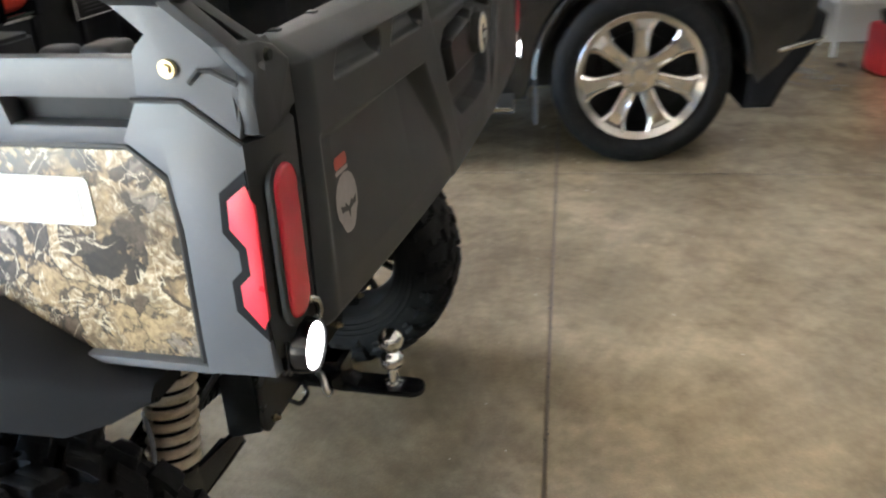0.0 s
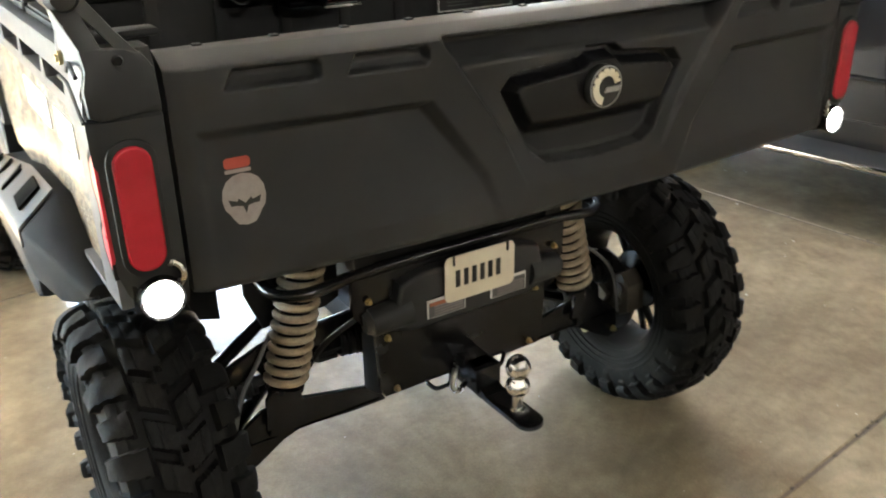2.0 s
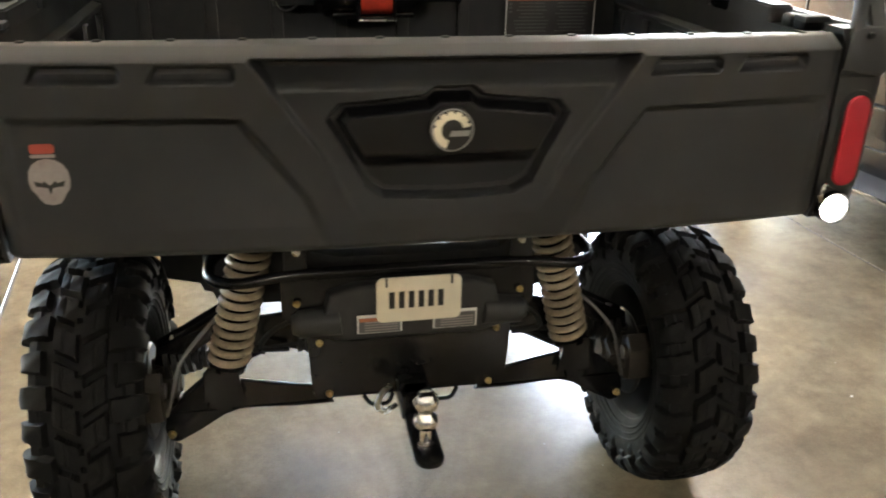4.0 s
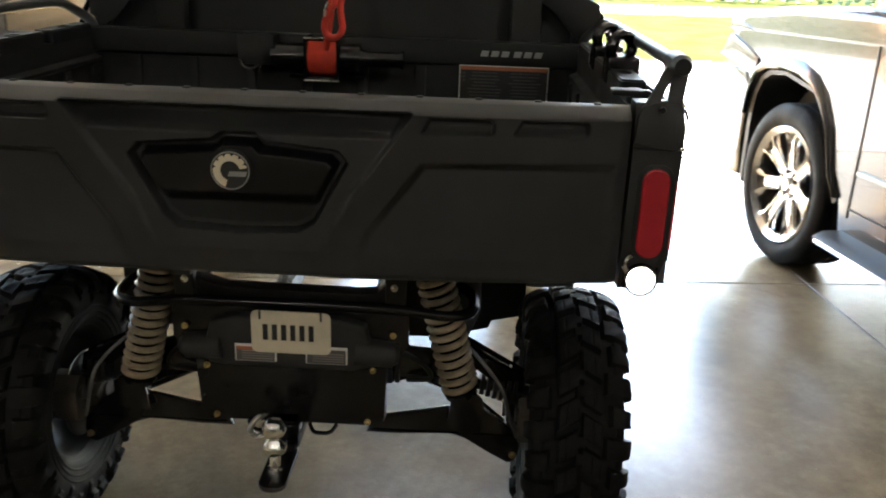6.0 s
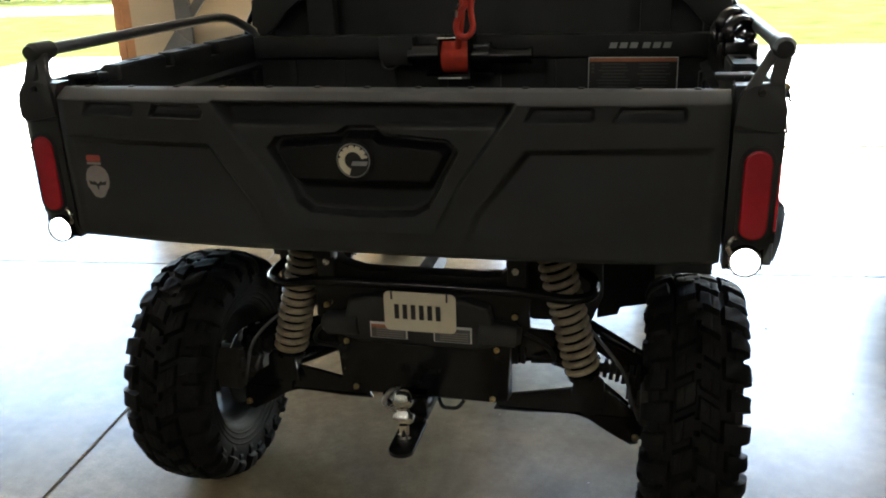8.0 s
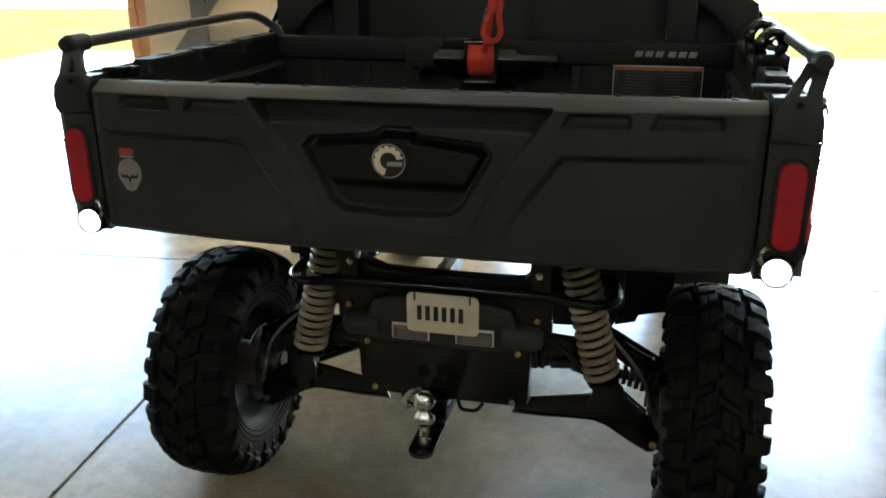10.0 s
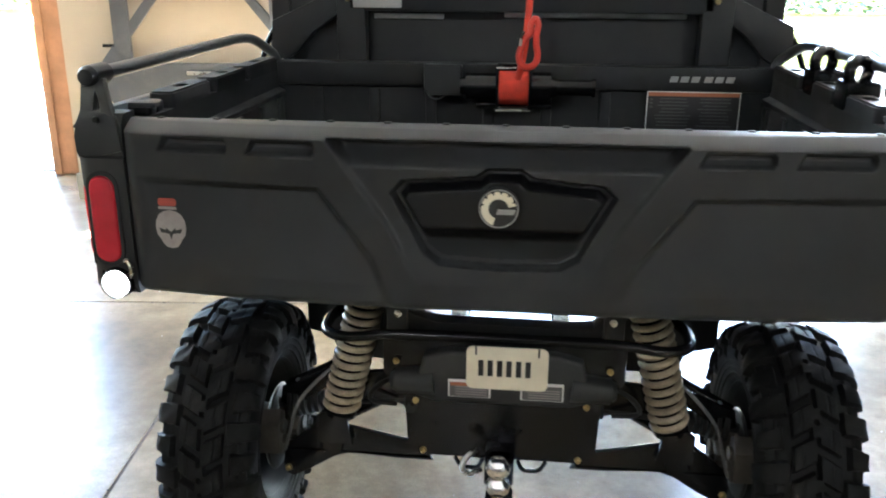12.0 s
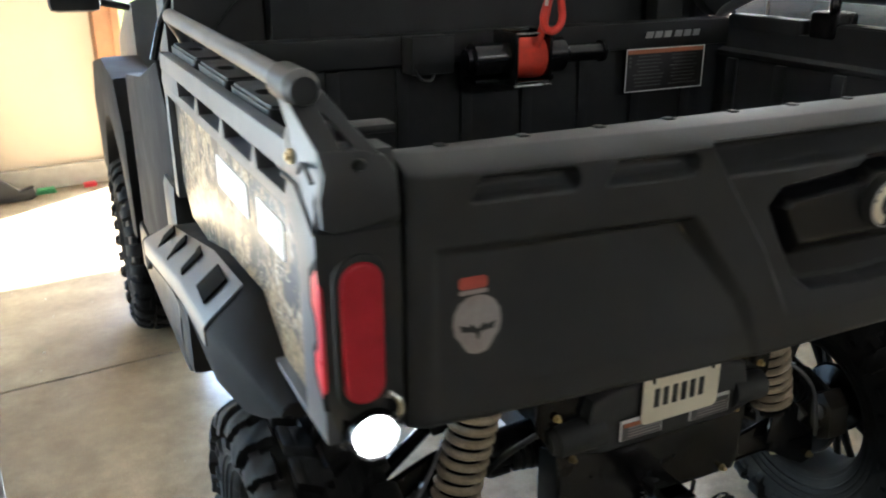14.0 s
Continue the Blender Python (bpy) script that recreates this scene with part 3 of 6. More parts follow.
def corner(side):
    """The post at a rear corner, with its tail light, work light and screw."""
    s = side
    bm = fresh()
    rows = [(0.826, 0.712, 0.064), (0.850, 0.732, 0.057), (0.885, 0.742, 0.055), (1.05, 0.747, 0.054), (1.078, 0.747, 0.054), (1.082, 0.742, 0.058), (1.088, 0.747, 0.055), (1.11, 0.746, 0.056), (1.138, 0.736, 0.062), (1.155, 0.726, 0.072)]
    rings = []
    for z, xo, yf in rows:
        pts = [(0.661, yf), (xo - 0.022, yf), (xo - 0.006, yf + 0.008), (xo, yf + 0.012), (min(xo, 0.739), 0.072), (min(xo, 0.739), 0.115), (0.661, 0.115)]
        rings.append([bm.verts.new((s * x, y, z)) for x, y in pts])
    for a, b in zip(rings, rings[1:]):
        for k in range(7):
            bm.faces.new((a[k], a[(k + 1) % 7], b[(k + 1) % 7], b[k]))
    bm.faces.new(rings[0])
    bm.faces.new(rings[-1])
    bmesh.ops.bevel(bm, geom=[e for e in bm.edges if abs(e.verts[0].co.z - e.verts[1].co.z) < 1e-5 and e.verts[0].co.z in (rows[0][0], rows[-1][0])], offset=0.004, segments=2, affect="EDGES")
    post = upart("corner_post", bm, BLACK_PLASTIC, "moulded black rear corner post")
    bm = fresh()
    prism(bm, [(s * 0.706 + x, 0.968 + z) for x, z in round_rect(0.047, 0.160, 0.0225)], 1, 0.047, 0.060, 0.005, 3)
    upart("tail_light", bm, RED_LENS, "long rounded red tail light lens", post)
    bm = fresh()
    prism(bm, [(s * 0.706 + x, 0.968 + z) for x, z in round_rect(0.060, 0.176, 0.028)], 1, 0.0515, 0.057, 0.002)
    upart("lens_seat", bm, BED_PLASTIC, parent=post)
    bm = fresh()
    bolt = (s * 0.702, 0.054, 1.146)
    rod(bm, bolt, (bolt[0], bolt[1] - 0.004, bolt[2]), 0.0065, 20, 0.005)
    upart("screw", bm, RIM_GREY, parent=post)
    # work light: a ringed round lamp under the tail light
    bm = fresh()
    c = Vector((s * 0.698, 0.056, 0.848))
    lathe(bm, [(-0.006, 0.024), (-0.012, 0.025), (-0.014, 0.028), (0.002, 0.030), (0.020, 0.027), (0.032, 0.016), (0.036, 0.0)], 1, 32, c)
    for k in range(4):
        box(bm, c + Vector((0, 0.006 + 0.006 * k, 0)), (0.062, 0.003, 0.040), bevel=0.001)
    lamp = upart("work_light", bm, GLOSS_BLACK, "small round LED work light, switched on")
    bm = fresh()
    lathe(bm, [(-0.008, 0.0235), (-0.0105, 0.018), (-0.012, 0.009), (-0.0122, 0.0005)], 1, 32, c)
    upart("lens", bm, LED, parent=lamp)
    bm = fresh()
    tube(bm, rounded([c + Vector((-s * 0.024, -0.004, 0.012)), c + Vector((-s * 0.032, -0.008, 0.024)), c + Vector((-s * 0.028, -0.006, 0.040)), c + Vector((-s * 0.012, 0.004, 0.044))], 0.01), 0.0045, 8)
    upart("bracket", bm, STEEL, parent=lamp)
    spot = new("work_light_beam", bpy.data.lights.new("work_light_beam", "SPOT"))
    spot.data.energy, spot.data.spot_size, spot.data.spot_blend = LED_WATTS, radians(120), 0.6
    spot.data.color, spot.data.shadow_soft_size = (1.0, 0.95, 0.86), 0.03
    spot.matrix_world = look(c + Vector((0, -0.030, LIFT)), c + Vector((s * 0.10, -1.0, LIFT - 0.45)))
    return post


LED_WATTS = 0.35
for s in (-1, 1):
    corner(s)

# bed
bm = fresh()
box(bm, (0, 0.56, 0.872), (1.32, 0.90, 0.03), bevel=0.004)
bed_floor = upart("bed_floor", bm, BED_PLASTIC, "ribbed black plastic bed floor")
for k in range(9):
    bm = fresh()
    box(bm, (-0.56 + k * 0.14, 0.56, 0.890), (0.05, 0.86, 0.010), bevel=0.003)
    upart("rib", bm, BED_PLASTIC, parent=bed_floor)
for s in (-1, 1):
    bm = fresh()
    # wall with a ledge along its inner face
    prism(bm, [(s * x, z) for x, z in ((0.657, 0.87), (0.657, 1.058), (0.653, 1.062), (0.653, 1.070), (0.672, 1.078), (0.672, 1.128), (0.722, 1.128), (0.722, 1.09), (0.687, 1.08), (0.687, 0.87))], 1, 0.17, 1.03, 0.003)
    wall = upart("bed_side", bm, BED_PLASTIC, "black plastic bed side with stepped top rail")
    for y in (0.30, 0.47, 0.64, 0.81, 0.97):
        bm = fresh()
        box(bm, (s * 0.655, y, 0.965), (0.014, 0.035, 0.18), bevel=0.005)
        upart("rib", bm, BED_PLASTIC, parent=wall)
    for y0, y1 in ((0.305, 0.515), (0.545, 0.755), (0.785, 1.025)):
        # raised block with a pocket sunk into its top
        bm = fresh()
        y = (y0 + y1) / 2
        rim = [bm.verts.new((s * (0.697 + a), y + b, 1.160)) for a, b in round_rect(0.052, y1 - y0, 0.012)]
        foot = [bm.verts.new((v.co.x, v.co.y, 1.126)) for v in rim]
        hole = [bm.verts.new((s * (0.697 + a), y + b, 1.160)) for a, b in round_rect(0.027, 0.044, 0.013)]
        sunk = [bm.verts.new((v.co.x, v.co.y, 1.132)) for v in hole]
        n = len(rim)
        for i in range(n):
            k = (i + 1) % n
            bm.faces.new((rim[i], rim[k], hole[k], hole[i]))
            bm.faces.new((rim[k], rim[i], foot[i], foot[k]))
            bm.faces.new((hole[i], hole[k], sunk[k], sunk[i]))
        bm.faces.new(sunk)
        bm.faces.new(foot)
        bmesh.ops.bevel(bm, geom=[e for e in bm.edges if all(v in rim for v in e.verts)], offset=0.004, segments=2, affect="EDGES")
        upart("rail_block", bm, BED_PLASTIC, parent=wall)
    for y, w, z in ((0.215, 0.046, 1.142), (0.265, 0.030, 1.138)):
        bm = fresh()
        box(bm, (s * 0.694, y, z), (w, 0.034, 0.026), bevel=0.009, segs=3)
        upart("latch_block", bm, BED_PLASTIC, parent=wall)
    bm = fresh()
    box(bm, (s * 0.655, 0.150, 1.160), (0.05, 0.036, 0.010), bevel=0.004)
    upart("latch_plate", bm, BED_PLASTIC, "", wall)
bm = fresh()
box(bm, (0, 1.055, 0.995), (1.37, 0.03, 0.26), bevel=0.004)
front_wall = upart("bed_front", bm, BED_PLASTIC, "black plastic front wall of the bed")
for k in range(8):
    bm = fresh()
    box(bm, (-0.56 + k * 0.16, 1.037, 0.98), (0.03, 0.012, 0.20), bevel=0.004)
    upart("rib", bm, BED_PLASTIC, parent=front_wall)
bm = fresh()
box(bm, (0, 1.045, 1.118), (1.36, 0.055, 0.065), bevel=0.008)
upart("top_rail", bm, BED_PLASTIC, parent=front_wall)
bm = fresh()
box(bm, (0.472, 1.0145, 1.035), (0.245, 0.003, 0.105), bevel=0.001)
sticker = upart("warning_sticker", bm, INK, "black warning sticker with an orange heading and pale border")
bm = fresh()
for x, z, w, h in ((0.472, 1.0865, 0.245, 0.002), (0.472, 0.983, 0.245, 0.002), (0.3505, 1.035, 0.002, 0.105), (0.5935, 1.035, 0.002, 0.105)):
    box(bm, (x, 1.0125, z), (w, 0.002, h))
upart("border", bm, WHITE, parent=sticker)
bm = fresh()
box(bm, (0.472, 1.0125, 1.080), (0.238, 0.002, 0.010))
upart("heading", bm, ORANGE, parent=sticker)
bm = fresh()
rr = random.Random(3)
for k in range(9):
    z = 1.068 - k * 0.009
    for x0 in (0.375, 0.485):
        box(bm, (x0 + 0.045, 1.0125, z), (0.06 + 0.035 * rr.random(), 0.0015, 0.003))
for k in range(3):
    box(bm, (0.362, 1.0125, 1.066 - k * 0.010), (0.007, 0.002, 0.005))
upart("fine_print", bm, plain("grey_print", (0.055, 0.055, 0.055), 0.5), parent=sticker)
# silver maker's lettering, as plain slanted bars
for k in range(6):
    bm = fresh()
    x = 0.405 + k * 0.028 + (0.006 if k > 2 else 0)
    prism(bm, [(x, 1.112), (x + 0.02, 1.112), (x + 0.024, 1.127), (x + 0.004, 1.127)], 1, 1.0125, 1.0165)
    upart("lettering_bar", bm, SILVER, "silver slanted bar of lettering", front_wall)

# winch
bm = fresh()
rod(bm, (0.005, 0.955, 1.105), (0.055, 0.955, 1.105), 0.038, 28)
rod(bm, (0.055, 0.955, 1.105), (0.072, 0.955, 1.105), 0.028, 28, 0.021)
rod(bm, (0.072, 0.955, 1.105), (0.162, 0.955, 1.105), 0.020, 28)
rod(bm, (0.162, 0.955, 1.105), (0.170, 0.955, 1.105), 0.024, 28)
winch = upart("winch", bm, GLOSS_BLACK, "black electric winch with red rope on its drum")
bm = fresh()
rod(bm, (-0.165, 0.955, 1.105), (-0.085, 0.955, 1.105), 0.034, 28)
rod(bm, (-0.18, 0.955, 1.105), (-0.165, 0.955, 1.105), 0.022, 28)
upart("gearbox", bm, GLOSS_BLACK, parent=winch)
for x in (-0.082, 0.002):
    bm = fresh()
    box(bm, (x, 0.955, 1.105), (0.008, 0.10, 0.11), bevel=0.003)
    upart("side_plate", bm, GLOSS_BLACK, parent=winch)
for dz, dy in ((0.05, -0.045), (-0.05, -0.045), (0.05, 0.04)):
    bm = fresh()
    rod(bm, (-0.085, 0.955 + dy, 1.105 + dz), (0.005, 0.955 + dy, 1.105 + dz), 0.005, 10)
    upart("spacer", bm, GLOSS_BLACK, parent=winch)
bm = fresh()
box(bm, (-0.04, 1.01, 1.05), (0.20, 0.06, 0.012), bevel=0.002)
upart("mounting_plate", bm, GLOSS_BLACK, parent=winch)
winch.matrix_basis = BASE @ pose(0.033, -0.040, 0)
bm = fresh()
tube(bm, [(-0.076 + 0.072 * k / 300 if (k // 300) % 2 == 0 else -0.004 - 0.072 * (k % 300) / 300,
           0.955 + 0.042 * math.cos(k * 0.42), 1.105 + 0.042 * math.sin(k * 0.42)) for k in range(300)], 0.0055, 6)
rod(bm, (-0.078, 0.955, 1.105), (-0.002, 0.955, 1.105), 0.04, 28)
upart("drum_rope", bm, RED_ROPE, "red synthetic rope wound on the drum", winch)
for z in (1.158, 1.050):
    bm = fresh()
    box(bm, (-0.040, 0.906, z), (0.090, 0.010, 0.0035), bevel=0.001)
    upart("tie_rod", bm, STEEL, parent=winch)
bm = fresh()
tube(bm, rounded([(-0.030, 0.915, 1.13), (-0.022, 0.905, 1.165), (-0.012, 0.90, 1.23), (-0.004, 0.90, 1.36), (0.0, 0.90, 1.6)], 0.05), 0.009, 10)
upart("rope", bm, RED_ROPE, parent=winch)
bm = fresh()
hook = [(-0.012, 0.895, 1.235), (-0.026, 0.893, 1.205), (-0.030, 0.893, 1.185), (-0.022, 0.893, 1.166), (-0.004, 0.893, 1.160), (0.013, 0.893, 1.170), (0.019, 0.893, 1.19), (0.014, 0.893, 1.215), (0.012, 0.893, 1.24), (0.018, 0.893, 1.265), (0.010, 0.893, 1.285), (-0.002, 0.893, 1.27), (0.0, 0.893, 1.245), (-0.012, 0.893, 1.235)]
tube(bm, rounded(hook, 0.01, 3), 0.0085, 10)
upart("hook", bm, RED_HOOK, "red forged clevis hook", winch)
bm = fresh()
tube(bm, [(-0.026, 0.888, 1.215), (-0.024, 0.885, 1.235), (-0.018, 0.887, 1.25)], 0.004, 8)
upart("latch", bm, STEEL, parent=winch)
bm = fresh()
box(bm, (-0.200, 0.985, 1.112), (0.100, 0.06, 0.078), bevel=0.005)
box(bm, (-0.200, 0.955, 1.1525), (0.100, 0.005, 0.005), bevel=0.001)
tube(bm, rounded([(-0.245, 0.96, 1.09), (-0.235, 0.945, 1.065), (-0.21, 0.945, 1.062), (-0.19, 0.97, 1.075)], 0.015), 0.003, 8)
upart("relay_box", bm, BLACK_PLASTIC, "small black relay box with looped cables")

# side panels, rails and flares
def side(s):
    X = 0.745
    # grey outer frame: an outline with its window left open
    def bar(bm, pts, x0, x1, bevel=0.003):
        prism(bm, pts, 0, s * x0, s * x1, bevel)
    bm = fresh()
    bar(bm, [(0.068, 0.836), (0.076, 1.05), (0.096, 1.090), (0.146, 1.092), (0.184, 1.077), (0.146, 1.046), (0.140, 0.99), (0.142, 0.874), (0.142, 0.834)], X - 0.03, X)
    bar(bm, [(0.067, 1.04), (0.067, 1.0785), (0.112, 1.1135), (0.165, 1.1125), (0.184, 1.077), (0.146, 1.046)], X - 0.03, X - 0.0003)
    bar(bm, [(0.136, 0.832), (0.136, 0.842), (0.40, 0.842), (0.40, 0.832)], X - 0.03, X - 0.001)
    bar(bm, [(0.13, 1.090), (0.165, 1.073), (1.03, 1.066), (1.04, 1.086)], X - 0.03, X - 0.001)
    bar(bm, [(0.112, 1.116), (0.136, 1.152), (1.03, 1.144), (1.036, 1.112)], X - 0.020, X)
    for y0, y1 in ((0.092, 0.140), (0.295, 0.325), (0.48, 0.51), (0.665, 0.695), (0.85, 1.036)):
        bar(bm, [(y0, 1.082), (y0 + 0.01, 1.122), (y1 - 0.014, 1.120), (y1 + 0.012, 1.082)], X - 0.03, X - 0.0005)
    bar(bm, [(1.0, 0.86), (1.0, 1.10), (1.036, 1.10), (1.036, 0.86)], X - 0.03, X - 0.002)
    bmesh.ops.remove_doubles(bm, verts=bm.verts, dist=1e-6)
    frame_ob = upart("side_frame", bm, GREY_PAINT, "grey painted bed side frame with four slots")
    bm = fresh()
    bar(bm, [(0.152, 0.838), (0.152, 1.036), (0.186, 1.068), (1.01, 1.064), (1.01, 0.90), (0.93, 0.838)], X - 0.024, X - 0.014, 0.003)
    upart("camouflage_panel", bm, CAMO, "leaf and branch camouflage side panel", frame_ob)
    bm = fresh()
    bar(bm, [(0.128, 0.834), (0.130, 1.05), (0.17, 1.076), (1.02, 1.074), (1.02, 0.90), (0.94, 0.834)], X - 0.040, X - 0.026, 0.001)
    upart("backing", bm, INK, parent=frame_ob)
    bm = fresh()
    tube(bm, [(s * (X - 0.009), y, z) for y, z in ((0.148, 0.842), (0.147, 0.99), (0.150, 1.038), (0.186, 1.070), (1.0, 1.066))], 0.0045, 8)
    upart("gasket", bm, INK, "", frame_ob)
    bm = fresh()
    bar(bm, shifted(round_rect(0.128, 0.05, 0.006), 0.304, 1.010), X - 0.015, X - 0.012, 0.0005)
    label_ob = upart("white_label", bm, WHITE, "white rectangular label")
    bm = fresh()
    bar(bm, shifted(round_rect(0.20, 0.05, 0.006), 0.52, 1.010), X - 0.015, X - 0.012, 0.0005)
    upart("white_label", bm, WHITE, "white rectangular label")
    bm = fresh()
    for k in range(4):
        bar(bm, shifted([(-0.006, -0.018), (0.006, -0.018), (0.006, 0.018), (-0.006, 0.018)], 0.258 + k * 0.03, 1.01), X - 0.0125, X - 0.0115)
    upart("fine_print", bm, plain("faint_print", (0.55, 0.53, 0.5), 0.5), parent=label_ob)
    bm = fresh()
    refl = [(0.070, 1.040), (0.090, 1.024), (0.092, 0.996), (0.078, 0.978), (0.078, 0.950), (0.090, 0.938), (0.090, 0.916), (0.072, 0.892), (0.066, 0.905), (0.064, 1.02)]
    bar(bm, refl, X - 0.004, X + 0.0015, 0.001)
    upart("side_reflector", bm, RED_REFLECTOR, "red notched side reflector", frame_ob)
    bm = fresh()
    bar(bm, [(0.0685, 1.054), (0.097, 1.031), (0.100, 0.992), (0.0865, 0.974), (0.0865, 0.954), (0.0985, 0.942), (0.0985, 0.910), (0.0685, 0.878)], X - 0.006, X + 0.0009, 0.0003)
    upart("reflector_seat", bm, MATTE_BLACK, parent=frame_ob)
    bm = fresh()
    rod(bm, (s * X, 0.123, 1.144), (s * (X + 0.007), 0.123, 1.144), 0.008, 20)
    rod(bm, (s * (X + 0.004), 0.123, 1.144), (s * (X + 0.010), 0.123, 1.144), 0.0045, 6)
    upart("screw", bm, BRASS, parent=frame_ob)
    # hand rail with its rear bracket
    bm = fresh()
    tube(bm, rounded([(s * 0.738, 0.140, 1.212), (s * 0.735, 0.90, 1.219), (s * 0.725, 0.985, 1.213), (s * 0.69, 1.06, 1.165), (s * 0.685, 1.075, 1.13)], 0.05), 0.013, 14)
    rail = upart("hand_rail", bm, DARK_GREY, "round tubular hand rail along the bed side")
    lean = lambda z: max(0.0, z - 1.138) * 0.95
    pinch = lambda z: -s * 0.011 * math.exp(-((z - 1.152) / 0.030) ** 2)
    arms = []
    for outline in ([(0.661, 1.092), (0.664, 1.135), (0.672, 1.150), (0.690, 1.158), (0.749, 1.160), (0.748, 1.138), (0.747, 1.115), (0.743, 1.086), (0.73, 1.080), (0.70, 1.083)],
                    [(0.674, 1.149), (0.694, 1.176), (0.714, 1.208), (0.738, 1.208), (0.712, 1.176), (0.700, 1.156)],
                    [(0.724, 1.157), (0.728, 1.208), (0.752, 1.212), (0.7535, 1.200), (0.7485, 1.157)]):
        bm = fresh()
        prism(bm, [(s * x, z) for x, z in outline], 1, 0.050, 0.066, 0.003)
        for v in bm.verts:
            v.co.y += lean(v.co.z)
            v.co.x += pinch(v.co.z) if abs(v.co.x) > 0.72 else 0
        arms.append(bm)
    upart("rail_bracket", arms[0], BLACK_PLASTIC, "dark bracket and corner cap of the hand rail", rail)
    for bm in arms[1:]:
        upart("bracket_arm", bm, BLACK_PLASTIC, "", rail)
    bm = fresh()
    rod(bm, (s * 0.738, 0.100, 1.2115), (s * 0.738, 0.112, 1.2118), 0.014, 20, 0.0195)
    rod(bm, (s * 0.738, 0.112, 1.2118), (s * 0.738, 0.168, 1.2125), 0.0195, 20)
    rod(bm, (s * 0.738, 0.168, 1.2125), (s * 0.738, 0.178, 1.2126), 0.0195, 20, 0.0145)
    upart("rail_end", bm, BLACK_PLASTIC, "", rail)
    bm = fresh()
    prism(bm, [(0.067, 1.082), (0.114, 1.117), (0.160, 1.119), (0.156, 1.158), (0.142, 1.172), (0.160, 1.188), (0.176, 1.200), (0.176, 1.222), (0.152, 1.224), (0.122, 1.198), (0.078, 1.158), (0.066, 1.140), (0.064, 1.095)], 0, s * 0.734, s * 0.7475, 0.003)
    for v in bm.verts:
        v.co.x += pinch(v.co.z) if v.co.y < 0.09 else 0
    upart("bracket_flange", bm, GREY_PAINT, "", rail)
    for path in ([(0.106, 1.131), (0.095, 1.142), (0.084, 1.142), (0.062, 1.131)], [(0.165, 1.1155), (0.117, 1.1155), (0.066, 1.078)]):
        bm = fresh()
        tube(bm, [(s * 0.7475, y, z) for y, z in path], 0.0028, 6)
        upart("seam", bm, INK, parent=rail)
    if s > 0:
        for y in (0.50, 0.72):
            bm = fresh()
            turn = pose(s * 0.700, y, 1.200, 0, 0, 38)
            tube(bm, [turn @ Vector((0.033 * math.cos(a), 0, 0.026 * math.sin(a))) for a in np.linspace(0, 2 * math.pi, 25)[:-1]], 0.0125, 8, True)
            box(bm, (s * 0.703, y, 1.155), (0.070, 0.080, 0.062), bevel=0.012)
            upart("tie_hook", bm, GLOSS_BLACK, "black looped tie-down hook", rail)
    bm = fresh()
    box(bm, (s * 0.632, 0.63, 0.848), (0.13, 0.92, 0.03), bevel=0.01)
    upart("wheel_liner", bm, DARK_PART, "black liner above the wheel")
    # wheel flare with its slotted step
    bm = fresh()
    stations = [(0.205, 0.816, 0.810, 0.800), (0.25, 0.826, 0.818, 0.776), (0.30, 0.852, 0.836, 0.762), (0.375, 0.897, 0.850, 0.778), (0.60, 0.880, 0.838, 0.79), (0.85, 0.825, 0.795, 0.75), (1.10, 0.772, 0.748, 0.70), (1.16, 0.755, 0.735, 0.66)]
    wide = lambda y: 0.735 + 0.070 * min(1.0, 0.3 + 0.7 * (y - 0.205) / 0.17)
    rings = [[bm.verts.new((s * x, y, z)) for x, z in ((0.700, zi), (min(0.752, wide(y) - 0.008), zi), (wide(y), zo), (wide(y) + 0.005, zo - 0.008), (wide(y) + 0.001, zl), (wide(y) - 0.009, zl), (wide(y) - 0.009, zo - 0.016), (0.700, zi - 0.02))] for y, zi, zo, zl in stations]
    for a, b in zip(rings, rings[1:]):
        for k in range(8):
            bm.faces.new((a[k], a[(k + 1) % 8], b[(k + 1) % 8], b[k]))
    bm.faces.new(rings[0])
    bm.faces.new(rings[-1])
    flare = upart("wheel_flare", bm, MATTE_BLACK, "black plastic wheel flare with slotted grey step")
    bm = fresh()
    rings = []
    for y, zi, zo, zl in [(0.40, 0.897, 0.849, 0)] + stations[4:7]:
        rings.append([bm.verts.new((s * x, y, z)) for x, z in ((0.753, zi + 0.005), (0.807, zo + 0.005), (0.812, zo - 0.002), (0.812, zo - 0.03), (0.808, zo - 0.03), (0.805, zo + 0.001), (0.753, zi + 0.001))])
    for a, b in zip(rings, rings[1:]):
        for k in range(7):
            bm.faces.new((a[k], a[(k + 1) % 7], b[(k + 1) % 7], b[k]))
    bm.faces.new(rings[0])
    bm.faces.new(rings[-1])
    upart("step", bm, GREY_PAINT, "grey step plate", flare)
    # no holes are cut: black slabs on the step imitate the slots' dark insides
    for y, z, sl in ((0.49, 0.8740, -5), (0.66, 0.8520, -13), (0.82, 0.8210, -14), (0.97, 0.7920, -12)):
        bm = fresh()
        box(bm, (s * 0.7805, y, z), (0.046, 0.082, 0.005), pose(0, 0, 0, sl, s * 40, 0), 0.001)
        upart("slot_shade", bm, SHADOW_BLACK, parent=flare)


for s in (-1, 1):
    side(s)
